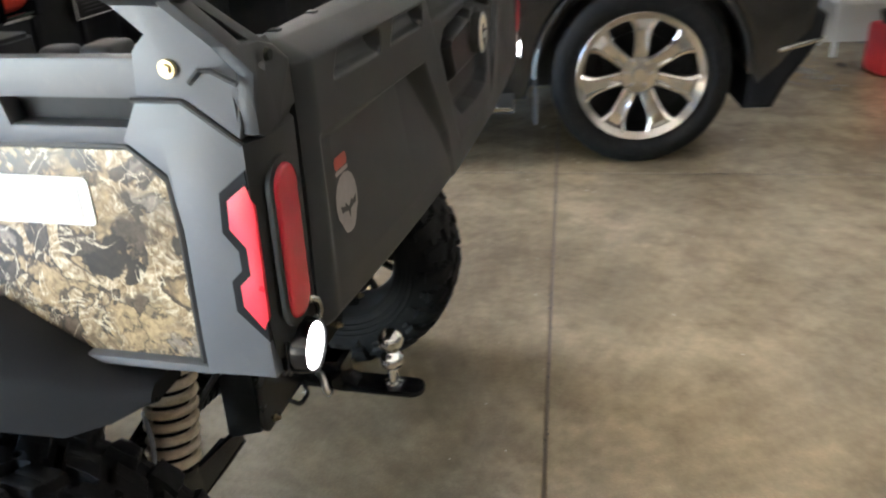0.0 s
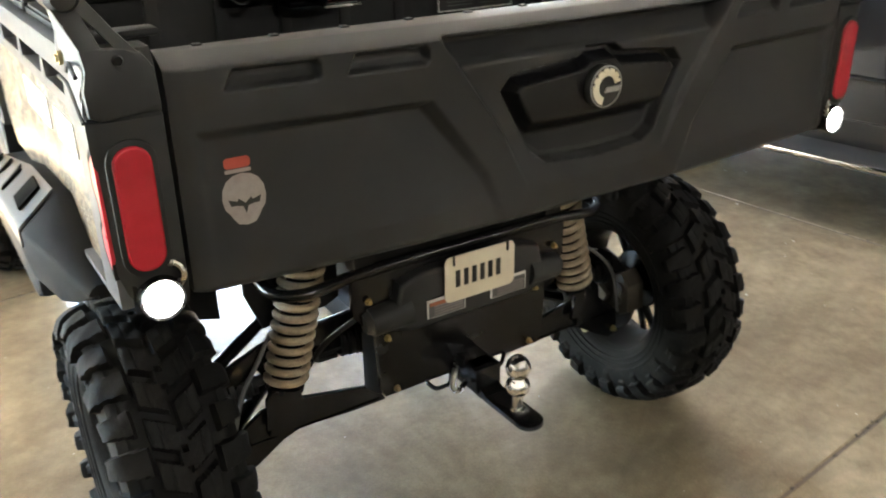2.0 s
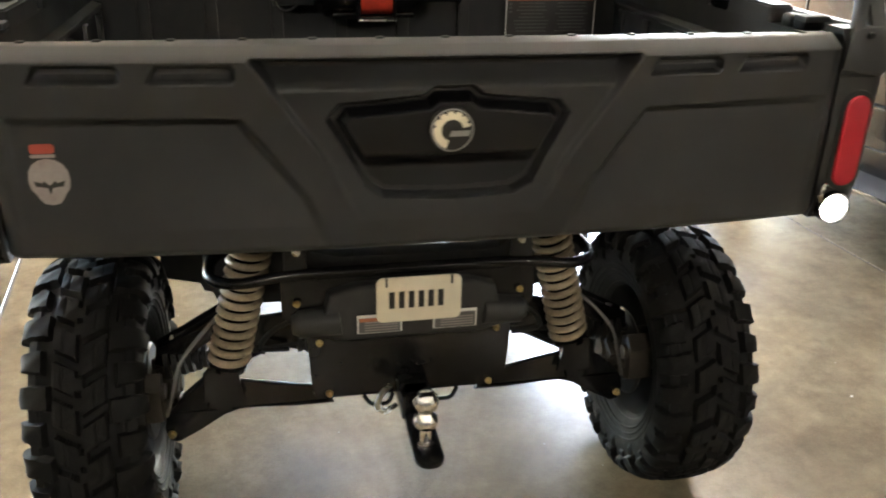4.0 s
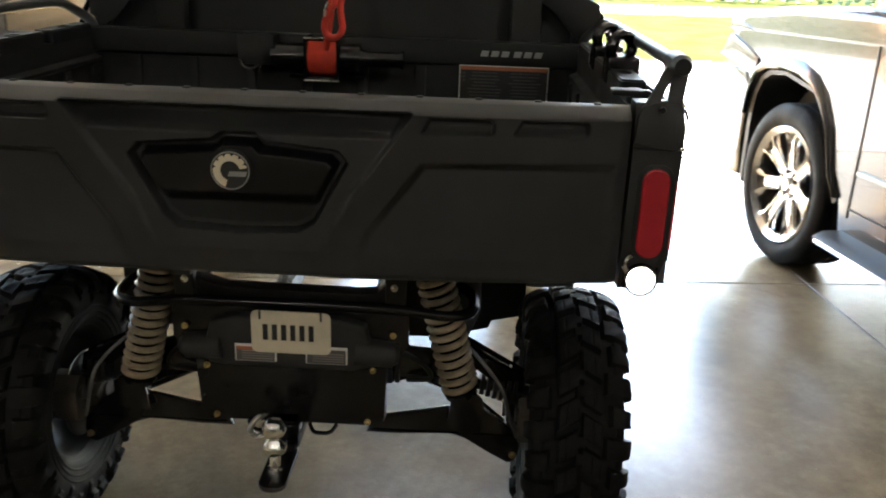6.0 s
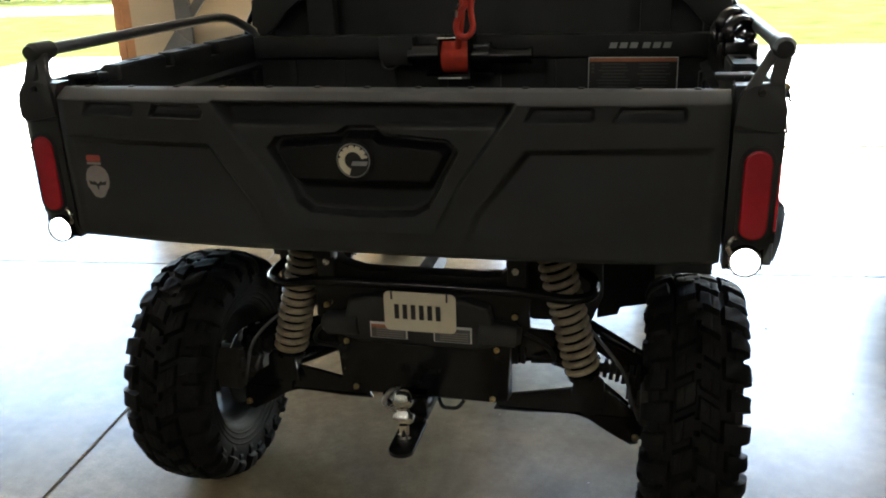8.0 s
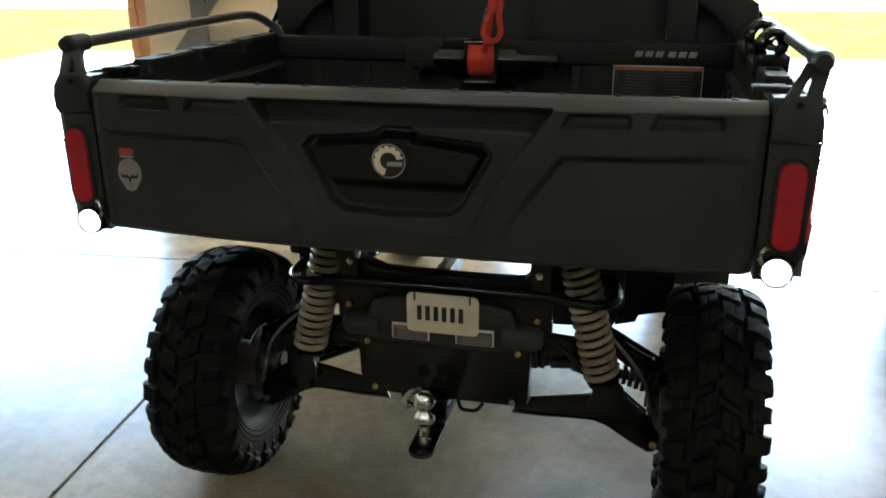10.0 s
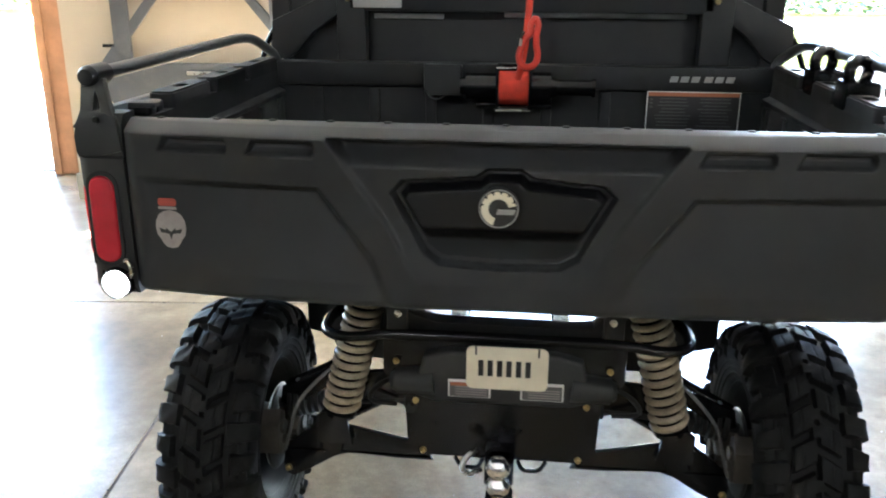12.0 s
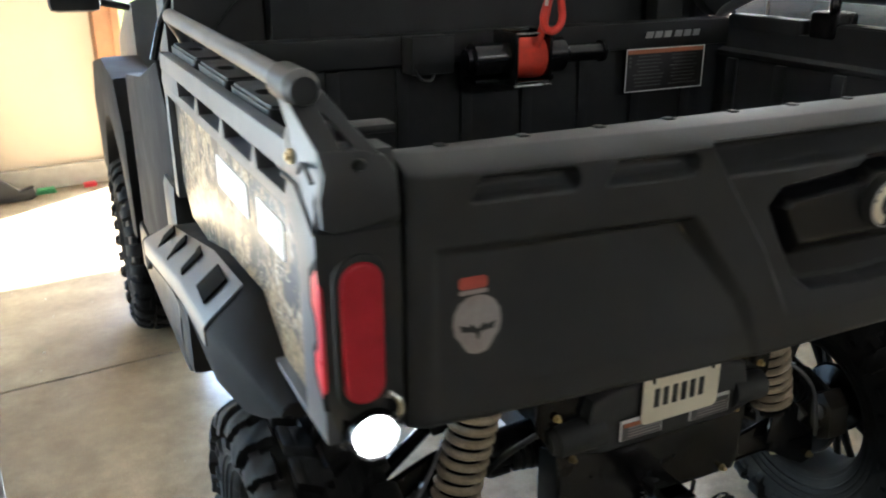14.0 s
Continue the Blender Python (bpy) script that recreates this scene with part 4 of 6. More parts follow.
# lower body under the bed and the flank ahead of it
for s in (-1, 1):
    bm = fresh()
    box(bm, (s * 0.64, 1.20, 0.62), (0.20, 0.14, 0.46), bevel=0.02)
    upart("wheel_well_panel", bm, BLACK_PLASTIC, "black plastic panel ahead of the wheel")
    bm = fresh()
    prism(bm, [(s * x, z) for x, z in ((0.405, 0.83), (0.405, 0.375), (0.462, 0.390), (0.470, 0.412), (0.560, 0.432), (0.560, 0.83))], 1, 0.815, 0.825, 0.003)
    upart("inner_fender", bm, BED_PLASTIC, "black plastic inner fender beside the wheel")
    bm = fresh()
    box(bm, (s * 0.66, 1.60, 0.44), (0.16, 0.80, 0.16), bevel=0.02)
    upart("sill", bm, BLACK_PLASTIC, "black plastic sill")
for s in (-1, 1):
    bm = fresh()
    prism(bm, [(1.18, 0.42), (1.16, 0.98), (1.26, 1.10), (1.60, 1.02), (1.94, 0.98), (1.97, 0.42)], 0, s * 0.675, s * 0.728, 0.015)
    upart("side_door", bm, MATTE_BLACK, "black plastic half door")
    bm = fresh()
    prism(bm, [(1.14, 0.88), (1.13, 1.36), (1.20, 1.36), (1.27, 0.98), (1.30, 0.88)], 0, s * 0.66, s * 0.715, 0.012)
    upart("cab_post", bm, BLACK_PLASTIC, "black cab post behind the door")
    bm = fresh()
    arch_line = [(2.46 + 0.40 * math.cos(a), 0.34 + 0.42 * math.sin(a)) for a in np.linspace(0.25, math.pi - 0.25, 15)]
    prism(bm, [(3.02, 0.46), (3.06, 0.74), (2.90, 0.90), (2.50, 0.96), (2.12, 0.94), (1.99, 0.80), (1.985, 0.46)] + arch_line[::-1], 0, s * 0.62, s * 0.752, 0.012)
    upart("front_fender", bm, MATTE_BLACK, "dark front fender over the wheel")
# cab: rear wall, posts, brace legs, roof, hood
bm = fresh()
box(bm, (0, 1.17, 1.05), (1.34, 0.03, 0.62), bevel=0.01)
cab = upart("cab_back", bm, BLACK_PLASTIC, "black rear wall of the cab")
bm = fresh()
box(bm, (0, 1.17, 1.60), (1.30, 0.025, 0.52), bevel=0.01)
upart("upper_panel", bm, BLACK_PLASTIC, parent=cab)
for s, xc in ((-1, -0.470), (1, 0.527)):
    bm = fresh()
    box(bm, (xc, 1.10, 1.235), (0.084, 0.05, 0.20), bevel=0.008)
    upart("brace_leg", bm, BLACK_PLASTIC, "", cab)
    bm = fresh()
    off = 0.03 if s > 0 else 0.0
    prism(bm, [(s * x + off, z) for x, z in ((0.705, 1.18), (0.70, 1.255), (0.57, 1.315), (0.50, 1.345), (0.42, 1.345), (0.50, 1.28), (0.58, 1.225), (0.63, 1.17), (0.66, 1.15))], 1, 1.085, 1.13, 0.006)
    upart("brace_strut", bm, BLACK_PLASTIC, "", cab)
    bm = fresh()
    tube(bm, [(s * 0.69 + off, 1.11, 1.25), (s * 0.725 + off, 1.11, 1.19), (s * 0.748 + off, 1.10, 1.12)], 0.008, 10)
    upart("side_tube", bm, GLOSS_BLACK, "", cab)
bm = fresh()
box(bm, (0.02, 1.10, 1.320), (1.0, 0.05, 0.072), bevel=0.008)
upart("brace_bar", bm, BLACK_PLASTIC, "", cab)
PALE_PLATE = worn("pale_grey_plate", (0.42, 0.42, 0.43), 0.45, 0, 0.12, 12, 200, 0.1)
for x0, x1, z0, z1, y in ((-0.415, -0.215, 1.262, 1.276, 1.135), (-0.045, 0.455, 1.268, 1.283, 1.135), (-0.462, -0.326, 1.294, 1.36, 1.070)):
    bm = fresh()
    box(bm, ((x0 + x1) / 2, y, (z0 + z1) / 2), (x1 - x0, 0.006, z1 - z0), bevel=0.002)
    upart("pale_plate", bm, PALE_PLATE, "pale grey strip behind the braces", cab)
for x in (-0.478, 0.522):
    bm = fresh()
    rod(bm, (x, 1.076, 1.318), (x, 1.066, 1.318), 0.009, 16, 0.007)
    upart("screw", bm, BRASS, parent=cab)
for s in (-1, 1):
    bm = fresh()
    tube(bm, rounded([(s * 0.68, 1.16, 0.9), (s * 0.69, 1.18, 1.35), (s * 0.60, 1.35, 1.92), (s * 0.58, 2.1, 1.95), (s * 0.66, 2.75, 1.15)], 0.12), 0.026, 14)
    upart("roll_cage", bm, GLOSS_BLACK, "black tubular roll cage")
bm = fresh()
box(bm, (0, 1.75, 1.96), (1.32, 1.25, 0.04), bevel=0.015)
upart("roof", bm, BLACK_PLASTIC, "black roof panel")
bm = fresh()
prism(bm, [(2.62, 0.62), (2.62, 1.14), (2.80, 1.12), (3.16, 0.98), (3.22, 0.85), (3.20, 0.62)], 0, -0.62, 0.62, 0.03)
upart("hood", bm, GREY_PAINT, "grey sloping hood")
VINYL = worn("black_vinyl", (0.02, 0.02, 0.02), 0.5)
for x in (-0.33, 0.33):
    bm = fresh()
    box(bm, (x, 1.55, 0.78), (0.5, 0.5, 0.12), bevel=0.04)
    seat = upart("seat", bm, VINYL, "black vinyl seat")
    bm = fresh()
    box(bm, (x, 1.33, 1.05), (0.5, 0.10, 0.5), bevel=0.04)
    upart("backrest", bm, VINYL, parent=seat)
bm = fresh()
box(bm, (-0.82, 2.20, 1.19), (0.15, 0.06, 0.11), bevel=0.025)
tube(bm, [(-0.66, 2.27, 1.14), (-0.78, 2.22, 1.17)], 0.012, 10)
upart("mirror", bm, BLACK_PLASTIC, "black wing mirror")


# wheels
def ease(t):
    t = np.clip(t, 0.0, 1.0)
    return t * t * (3 - 2 * t)


def tyre_mesh(R, W, rim, lugs=28, around=616):
    """One skin of rubber: a carcass turned round x, with the tread blocks raised out of it."""
    h, deep = W / 2, 0.0165
    # half a section from the middle of the tread to the bead: place across, radius, then how the blocks may rise there
    xs = np.linspace(0, 0.90, 34)
    half = [(x * h, R - deep - 0.026 * x ** 2.6) for x in xs]
    half += [(h * x, R - d) for x, d in ((0.925, 0.0420), (0.942, 0.0455), (0.955, 0.0495), (0.965, 0.054), (0.972, 0.059), (0.977, 0.064), (0.981, 0.069), (0.985, 0.075), (0.988, 0.081))]
    half += [(h * x, rim + d) for x, d in ((0.992, 0.072), (0.990, 0.062), (0.984, 0.056), (0.998, 0.0545), (0.998, 0.0515), (0.972, 0.050), (0.955, 0.041), (0.967, 0.0395), (0.967, 0.0365), (0.938, 0.035), (0.915, 0.027), (0.925, 0.0255), (0.925, 0.0225), (0.88, 0.020), (0.86, 0.012), (0.79, 0.004), (0.66, -0.006))]
    section = np.array([(-x, r) for x, r in half[:0:-1]] + half)
    step = np.gradient(section, axis=0)
    normal = np.stack([-step[:, 1], step[:, 0]], 1) / np.hypot(step[:, 0], step[:, 1])[:, None]
    # distance along the section from the middle of the tread, signed
    run = np.concatenate([[0], np.cumsum(np.hypot(*np.diff(section, axis=0).T))])
    run -= run[len(half) - 1]
    ang = np.linspace(0, 2 * math.pi, around, endpoint=False)
    q, a = np.meshgrid(run, ang)
    rise = np.zeros_like(q)
    pitch = 2 * math.pi / lugs
    soft = 0.0022

    def block(u0, u1, phase, width, skew, every=1, offset=0, bite=0.0):
        """Blocks between two places across the tread, a part of the pitch wide, slanting by skew."""
        turn = a / pitch - phase - skew * (q - u0) / (u1 - u0)
        if every > 1:
            turn = (turn - offset) / every
        near = (turn - np.round(turn)) * every * pitch * R
        wide = width * pitch * R / 2 * (1 - bite * ease((np.abs(q) - abs(u0)) / abs(u1 - u0)))
        lo, hi = min(u0, u1), max(u0, u1)
        return ease((wide - np.abs(near)) / soft + 0.5) * ease((q - lo) / soft + 0.5) * ease((hi - q) / soft + 0.5)

    for sd, ph in ((-1, 0.0), (1, 0.5)):
        # shoulder blocks, every other one longer both ways and with a stepped foot
        rise = np.maximum(rise, 1.08 * block(sd * 0.052, sd * 0.128, ph, 0.68, 0.12, 2, 0, 0.12))
        rise = np.maximum(rise, 1.0 * block(sd * 0.064, sd * 0.116, ph, 0.66, 0.12, 2, 1, 0.18))
        rise = np.maximum(rise, 0.42 * block(sd * 0.110, sd * 0.148, ph + 0.12, 0.40, 0.0, 2, 0, 0.2))
        rise = np.maximum(rise, 0.34 * block(sd * 0.100, sd * 0.134, ph + 0.12, 0.46, 0.0, 2, 1, 0.2))
        # two rows of hooked blocks either side of the middle
        rise = np.maximum(rise, 1.0 * block(sd * 0.004, sd * 0.046, ph + 0.30, 0.72, 0.34))
        rise = np.maximum(rise, 1.0 * block(-sd * 0.010, sd * 0.022, ph + 0.30, 0.40, 0.0, 2, 0))
        # tie bars between the shoulder blocks
        rise = np.maximum(rise, 0.34 * block(sd * 0.078, sd * 0.098, ph + 0.5, 0.5, 0.0))
    rise *= deep
    # sipes across the blocks and an uneven worn crown
    rise -= 0.0016 * ease((np.abs(np.abs(q) - 0.028) - 0.0008) / -0.0008 + 1) * (rise > 0.012)
    rise += 0.0008 * np.sin(a * 47 + q * 130) * (rise > 0.010)
    x = section[None, :, 0] + normal[None, :, 0] * rise
    r = section[None, :, 1] + normal[None, :, 1] * rise
    pts = np.stack([x, r * np.cos(a), r * np.sin(a)], 2).reshape(-1, 3)
    m = section.shape[0]
    i, j = np.meshgrid(np.arange(around), np.arange(m - 1), indexing="ij")
    k = (i + 1) % around
    quads = np.stack([i * m + j, i * m + j + 1, k * m + j + 1, k * m + j], 2).reshape(-1, 4)
    me = bpy.data.meshes.new("tyre")
    me.from_pydata(pts.tolist(), [], quads.tolist())
    me.materials.append(RUBBER)
    me.shade_smooth()
    me.set_sharp_from_angle(angle=radians(32))
    return me


TYRE = tyre_mesh(0.327, 0.207, 0.170)


def wheel(x, y, s, R=0.327):
    """s: which way the outer face looks."""
    hub = part("wheel", rim_mesh(s), RIM_GREY, utv, "knobbly off-road wheel with dark metal rim", True, BASE @ pose(x, y, R - 0.003 - LIFT))
    bm = fresh()
    lathe(bm, [(s * 0.030, 0.001), (s * 0.050, 0.03), (s * 0.048, 0.075), (s * 0.036, 0.085), (s * 0.030, 0.08), (s * 0.02, 0.001)], 0, 32)
    part("wheel_centre", bm, GLOSS_BLACK, hub)
    tyre = new("tyre", TYRE)
    tyre.parent, tyre["label"] = hub, "black mud tyre with deep blocky lugs"
    tyre.matrix_basis = pose(0, 0, 0, 40 * x + 97 * y, 0, 0 if s > 0 else 180)
    for k in range(4):
        a = math.pi / 2 * k + 0.4
        bm = fresh()
        rod(bm, (s * 0.045, 0.055 * math.cos(a), 0.055 * math.sin(a)), (s * 0.075, 0.055 * math.cos(a), 0.055 * math.sin(a)), 0.011, 6, 0.009)
        part("lug_nut", bm, CHROME, hub)
    for k in range(7):
        a = 2 * math.pi * k / 7
        bm = fresh()
        for da in (-0.10, 0.10):
            p = Vector((s * 0.045, 0.075 * math.cos(a + da), 0.075 * math.sin(a + da)))
            q = Vector((s * 0.062, 0.165 * math.cos(a + 1.3 * da), 0.165 * math.sin(a + 1.3 * da)))
            rod(bm, p, q, 0.012, 8, 0.009)
        part("spoke", bm, RIM_GREY, hub)
    bm = fresh()
    lathe(bm, [(-s * 0.09, 0.001), (-s * 0.09, 0.105), (-s * 0.085, 0.11), (-s * 0.08, 0.105), (-s * 0.08, 0.001)], 0, 32)
    part("brake_disc", bm, RIM_GREY, hub)
    bm = fresh()
    lathe(bm, [(-s * 0.145, 0.001), (-s * 0.145, 0.036), (-s * 0.132, 0.044), (-s * 0.11, 0.046), (-s * 0.10, 0.056), (-s * 0.02, 0.056), (-s * 0.02, 0.001)], 0, 24)
    prism(bm, [(-0.040, 0.03), (-0.022, 0.088), (0.0, 0.102), (0.024, 0.088), (0.040, 0.03), (0.046, -0.05), (0.026, -0.104), (-0.022, -0.108), (-0.046, -0.05)], 0, -s * 0.145, -s * 0.108, 0.008)
    part("knuckle", bm, CASTING, hub, "dusty cast metal wheel knuckle")
    bm = fresh()
    prism(bm, [(-0.118, -0.01), (-0.112, 0.062), (-0.082, 0.092), (-0.052, 0.074), (-0.060, 0.0), (-0.086, -0.03)], 0, -s * 0.120, -s * 0.060, 0.008)
    rod(bm, (-s * 0.128, -0.085, 0.048), (-s * 0.110, -0.085, 0.048), 0.017, 16)
    rod(bm, (-s * 0.128, -0.082, 0.012), (-s * 0.110, -0.082, 0.012), 0.012, 16)
    for dy, dz, r in ((-0.03, 0.075, 0.012), (0.03, 0.06, 0.010), (-0.052, -0.02, 0.013), (0.02, -0.055, 0.015), (-0.01, 0.02, 0.020)):
        rod(bm, (-s * 0.155, dy, dz), (-s * 0.120, dy, dz), r, 10, r * 0.8)
    box(bm, (-s * 0.140, -0.030, 0.035), (0.018, 0.07, 0.026), pose(0, 0, 0, 28, 0, 0), 0.005)
    box(bm, (-s * 0.138, 0.0, -0.035), (0.020, 0.075, 0.030), pose(0, 0, 0, -18, 0, 0), 0.006)
    part("brake_caliper", bm, CASTING, hub, "dusty metal brake caliper")
    bm = fresh()
    prism(bm, [(-0.020, 0.098), (-0.030, 0.128), (-0.012, 0.140), (0.008, 0.134), (0.004, 0.104)], 0, -s * 0.142, -s * 0.138, 0.001)
    part("tab", bm, STEEL, hub, "small bright steel tab")
    bm = fresh()
    rod(bm, (-s * 0.158, 0.0, -0.098), (-s * 0.120, 0.0, -0.098), 0.013, 6)
    part("knuckle_bolt", bm, BRASS, hub)
    return hub


def rim_mesh(s):
    bm = fresh()
    lathe(bm, [(-0.082, 0.174), (-0.082, 0.186), (-0.070, 0.190), (-0.060, 0.176), (-0.03, 0.160), (0.03, 0.160), (0.060, 0.176), (0.070, 0.190), (0.082, 0.186), (0.082, 0.174), (0.06, 0.164), (0.03, 0.150), (-0.03, 0.150), (-0.06, 0.164), (-0.082, 0.174)], 0, 48)
    return bm


for x, y, s in ((-0.655, 0.537, -1), (0.654, 0.537, 1), (-0.655, 2.46, -1), (0.654, 2.46, 1)):
    wheel(x, y, s)


# chassis seen under the tailgate
bm = fresh()
prism(bm, [(-0.205, 0.320), (-0.215, 0.34), (-0.222, 0.47), (-0.27, 0.53), (-0.27, 0.61), (0.27, 0.61), (0.27, 0.53), (0.222, 0.47), (0.215, 0.34), (0.205, 0.320)], 1, 0.385, 0.40, 0.003)
skid = upart("rear_plate", bm, GLOSS_BLACK, "black steel rear frame plate")
for x, z in ((-0.239, 0.561), (0.235, 0.560), (-0.196, 0.461), (0.189, 0.466), (-0.179, 0.333), (0.177, 0.330)):
    bm = fresh()
    bolt_head(bm, (x, 0.385 if z < 0.5 else 0.378, z), 0.0052)
    upart("bolt", bm, BRASS, "yellow zinc hex bolt", skid)
bm = fresh()
prism(bm, [(-0.20, 0.49), (-0.175, 0.585), (-0.12, 0.60), (0.12, 0.60), (0.175, 0.585), (0.20, 0.49), (0.15, 0.475), (-0.15, 0.475)], 1, 0.355, 0.395, 0.010, 3)
for s in (-1, 1):
    rod(bm, (s * 0.150, 0.374, 0.520), (s * 0.238, 0.380, 0.512), 0.033, 24, 0.030)
    rod(bm, (s * 0.238, 0.380, 0.512), (s * 0.250, 0.381, 0.511), 0.026, 24, 0.020)
upart("gear_cover", bm, COVER_GREY, "dark grey plastic cover over the rear gear case", skid)
LABEL_GREY = plain("label_grey", (0.10, 0.10, 0.10), 0.5)
for x0, head in ((-0.072, ORANGE), (0.088, None)):
    bm = fresh()
    box(bm, (x0, 0.352, 0.515), (0.094, 0.003, 0.042), bevel=0.001)
    lab = upart("warning_label", bm, WHITE, "small white-edged warning label")
    bm = fresh()
    box(bm, (x0, 0.3500, 0.513), (0.087, 0.002, 0.034))
    part("label_face", bm, LABEL_GREY, lab)
    bm = fresh()
    for k in range(4):
        box(bm, (x0 + 0.004, 0.3485, 0.502 + k * 0.006), (0.07, 0.001, 0.002))
    part("fine_print", bm, DECAL_PALE, lab)
    if head:
        bm = fresh()
        box(bm, (x0 - 0.022, 0.3485, 0.5265), (0.04, 0.0012, 0.008))
        part("heading", bm, head, lab)
# number plate with plain bars
bm = fresh()
prism(bm, shifted(round_rect(0.178, 0.102, 0.014), 0.010, 0.570), 1, 0.346, 0.348, 0.0007)
plate = upart("number_plate", bm, CREAM, "cream number plate with a row of black bars")
for k in range(6):
    bm = fresh()
    box(bm, (-0.047 + k * 0.0205, 0.345, 0.570), (0.0115, 0.0012, 0.038), None, 0.0004, 1)
    upart("character_bar", bm, INK, parent=plate)
for x in (-0.058, 0.078):
    bm = fresh()
    box(bm, (x, 0.343, 0.612), (0.004, 0.004, 0.020), bevel=0.001)
    upart("cable_tie", bm, INK, parent=plate)
# bumper hoop round the shocks
bm = fresh()
hoop = [(-0.22, 0.56, 0.640), (-0.36, 0.56, 0.625), (-0.415, 0.52, 0.610), (-0.415, 0.43, 0.602), (-0.36, 0.392, 0.605), (-0.25, 0.388, 0.622), (0.25, 0.388, 0.622), (0.36, 0.392, 0.605), (0.415, 0.43, 0.602), (0.415, 0.52, 0.610), (0.36, 0.56, 0.625), (0.22, 0.56, 0.640)]
tube(bm, rounded(hoop, 0.04), 0.0125, 12)
upart("bumper_hoop", bm, GLOSS_BLACK, "glossy black tubular rear hoop")
bm = fresh()
prism(bm, [(-0.25, 0.700), (-0.238, 0.706), (-0.205, 0.664), (-0.15, 0.648), (0.15, 0.645), (0.195, 0.650), (0.240, 0.700), (0.25, 0.696), (0.25, 0.612), (-0.25, 0.612)], 1, 0.405, 0.455, 0.005)
box(bm, (0, 0.48, 0.535), (0.36, 0.16, 0.03), bevel=0.006)
for s in (-1, 1):
    box(bm, (s * 0.24, 0.62, 0.715), (0.05, 0.5, 0.06), bevel=0.006)
    box(bm, (s * 0.238, 0.402, 0.62), (0.045, 0.03, 0.16), bevel=0.004)
    box(bm, (s * 0.15, 0.80, 0.40), (0.05, 0.8, 0.06), bevel=0.008)
    prism(bm, [(0.40, 0.322), (0.40, 0.47), (0.47, 0.44), (0.47, 0.30)], 0, s * 0.205, s * 0.213, 0.002)
box(bm, (0, 0.60, 0.43), (0.26, 0.34, 0.18), bevel=0.03)
frame_rails = upart("chassis_frame", bm, DARK_PART, "grimy black rear frame rails and gear case")
for s in (-1, 1):
    bm = fresh()
    bolt_head(bm, (s * 0.235, 0.386, 0.672), 0.0058)
    upart("bolt", bm, STEEL, parent=frame_rails)
bm = fresh()
box(bm, (0, 0.62, 0.850), (1.20, 1.0, 0.02), bevel=0.006)
for s in (-1, 1):
    box(bm, (s * 0.42, 0.62, 0.822), (0.05, 0.95, 0.03), bevel=0.006)
upart("bed_underside", bm, DARK_PART, "black underside of the bed")


for s in (-1, 1):
    bm = fresh()
    prism(bm, [(s * x, z) for x, z in ((0.225, 0.79), (0.225, 0.50), (0.258, 0.484), (0.330, 0.486), (0.400, 0.476), (0.432, 0.56), (0.425, 0.79))], 1, 0.540, 0.552, 0.003)
    upart("shock_tower", bm, DARK_PART, "black frame plate behind the shock absorber")


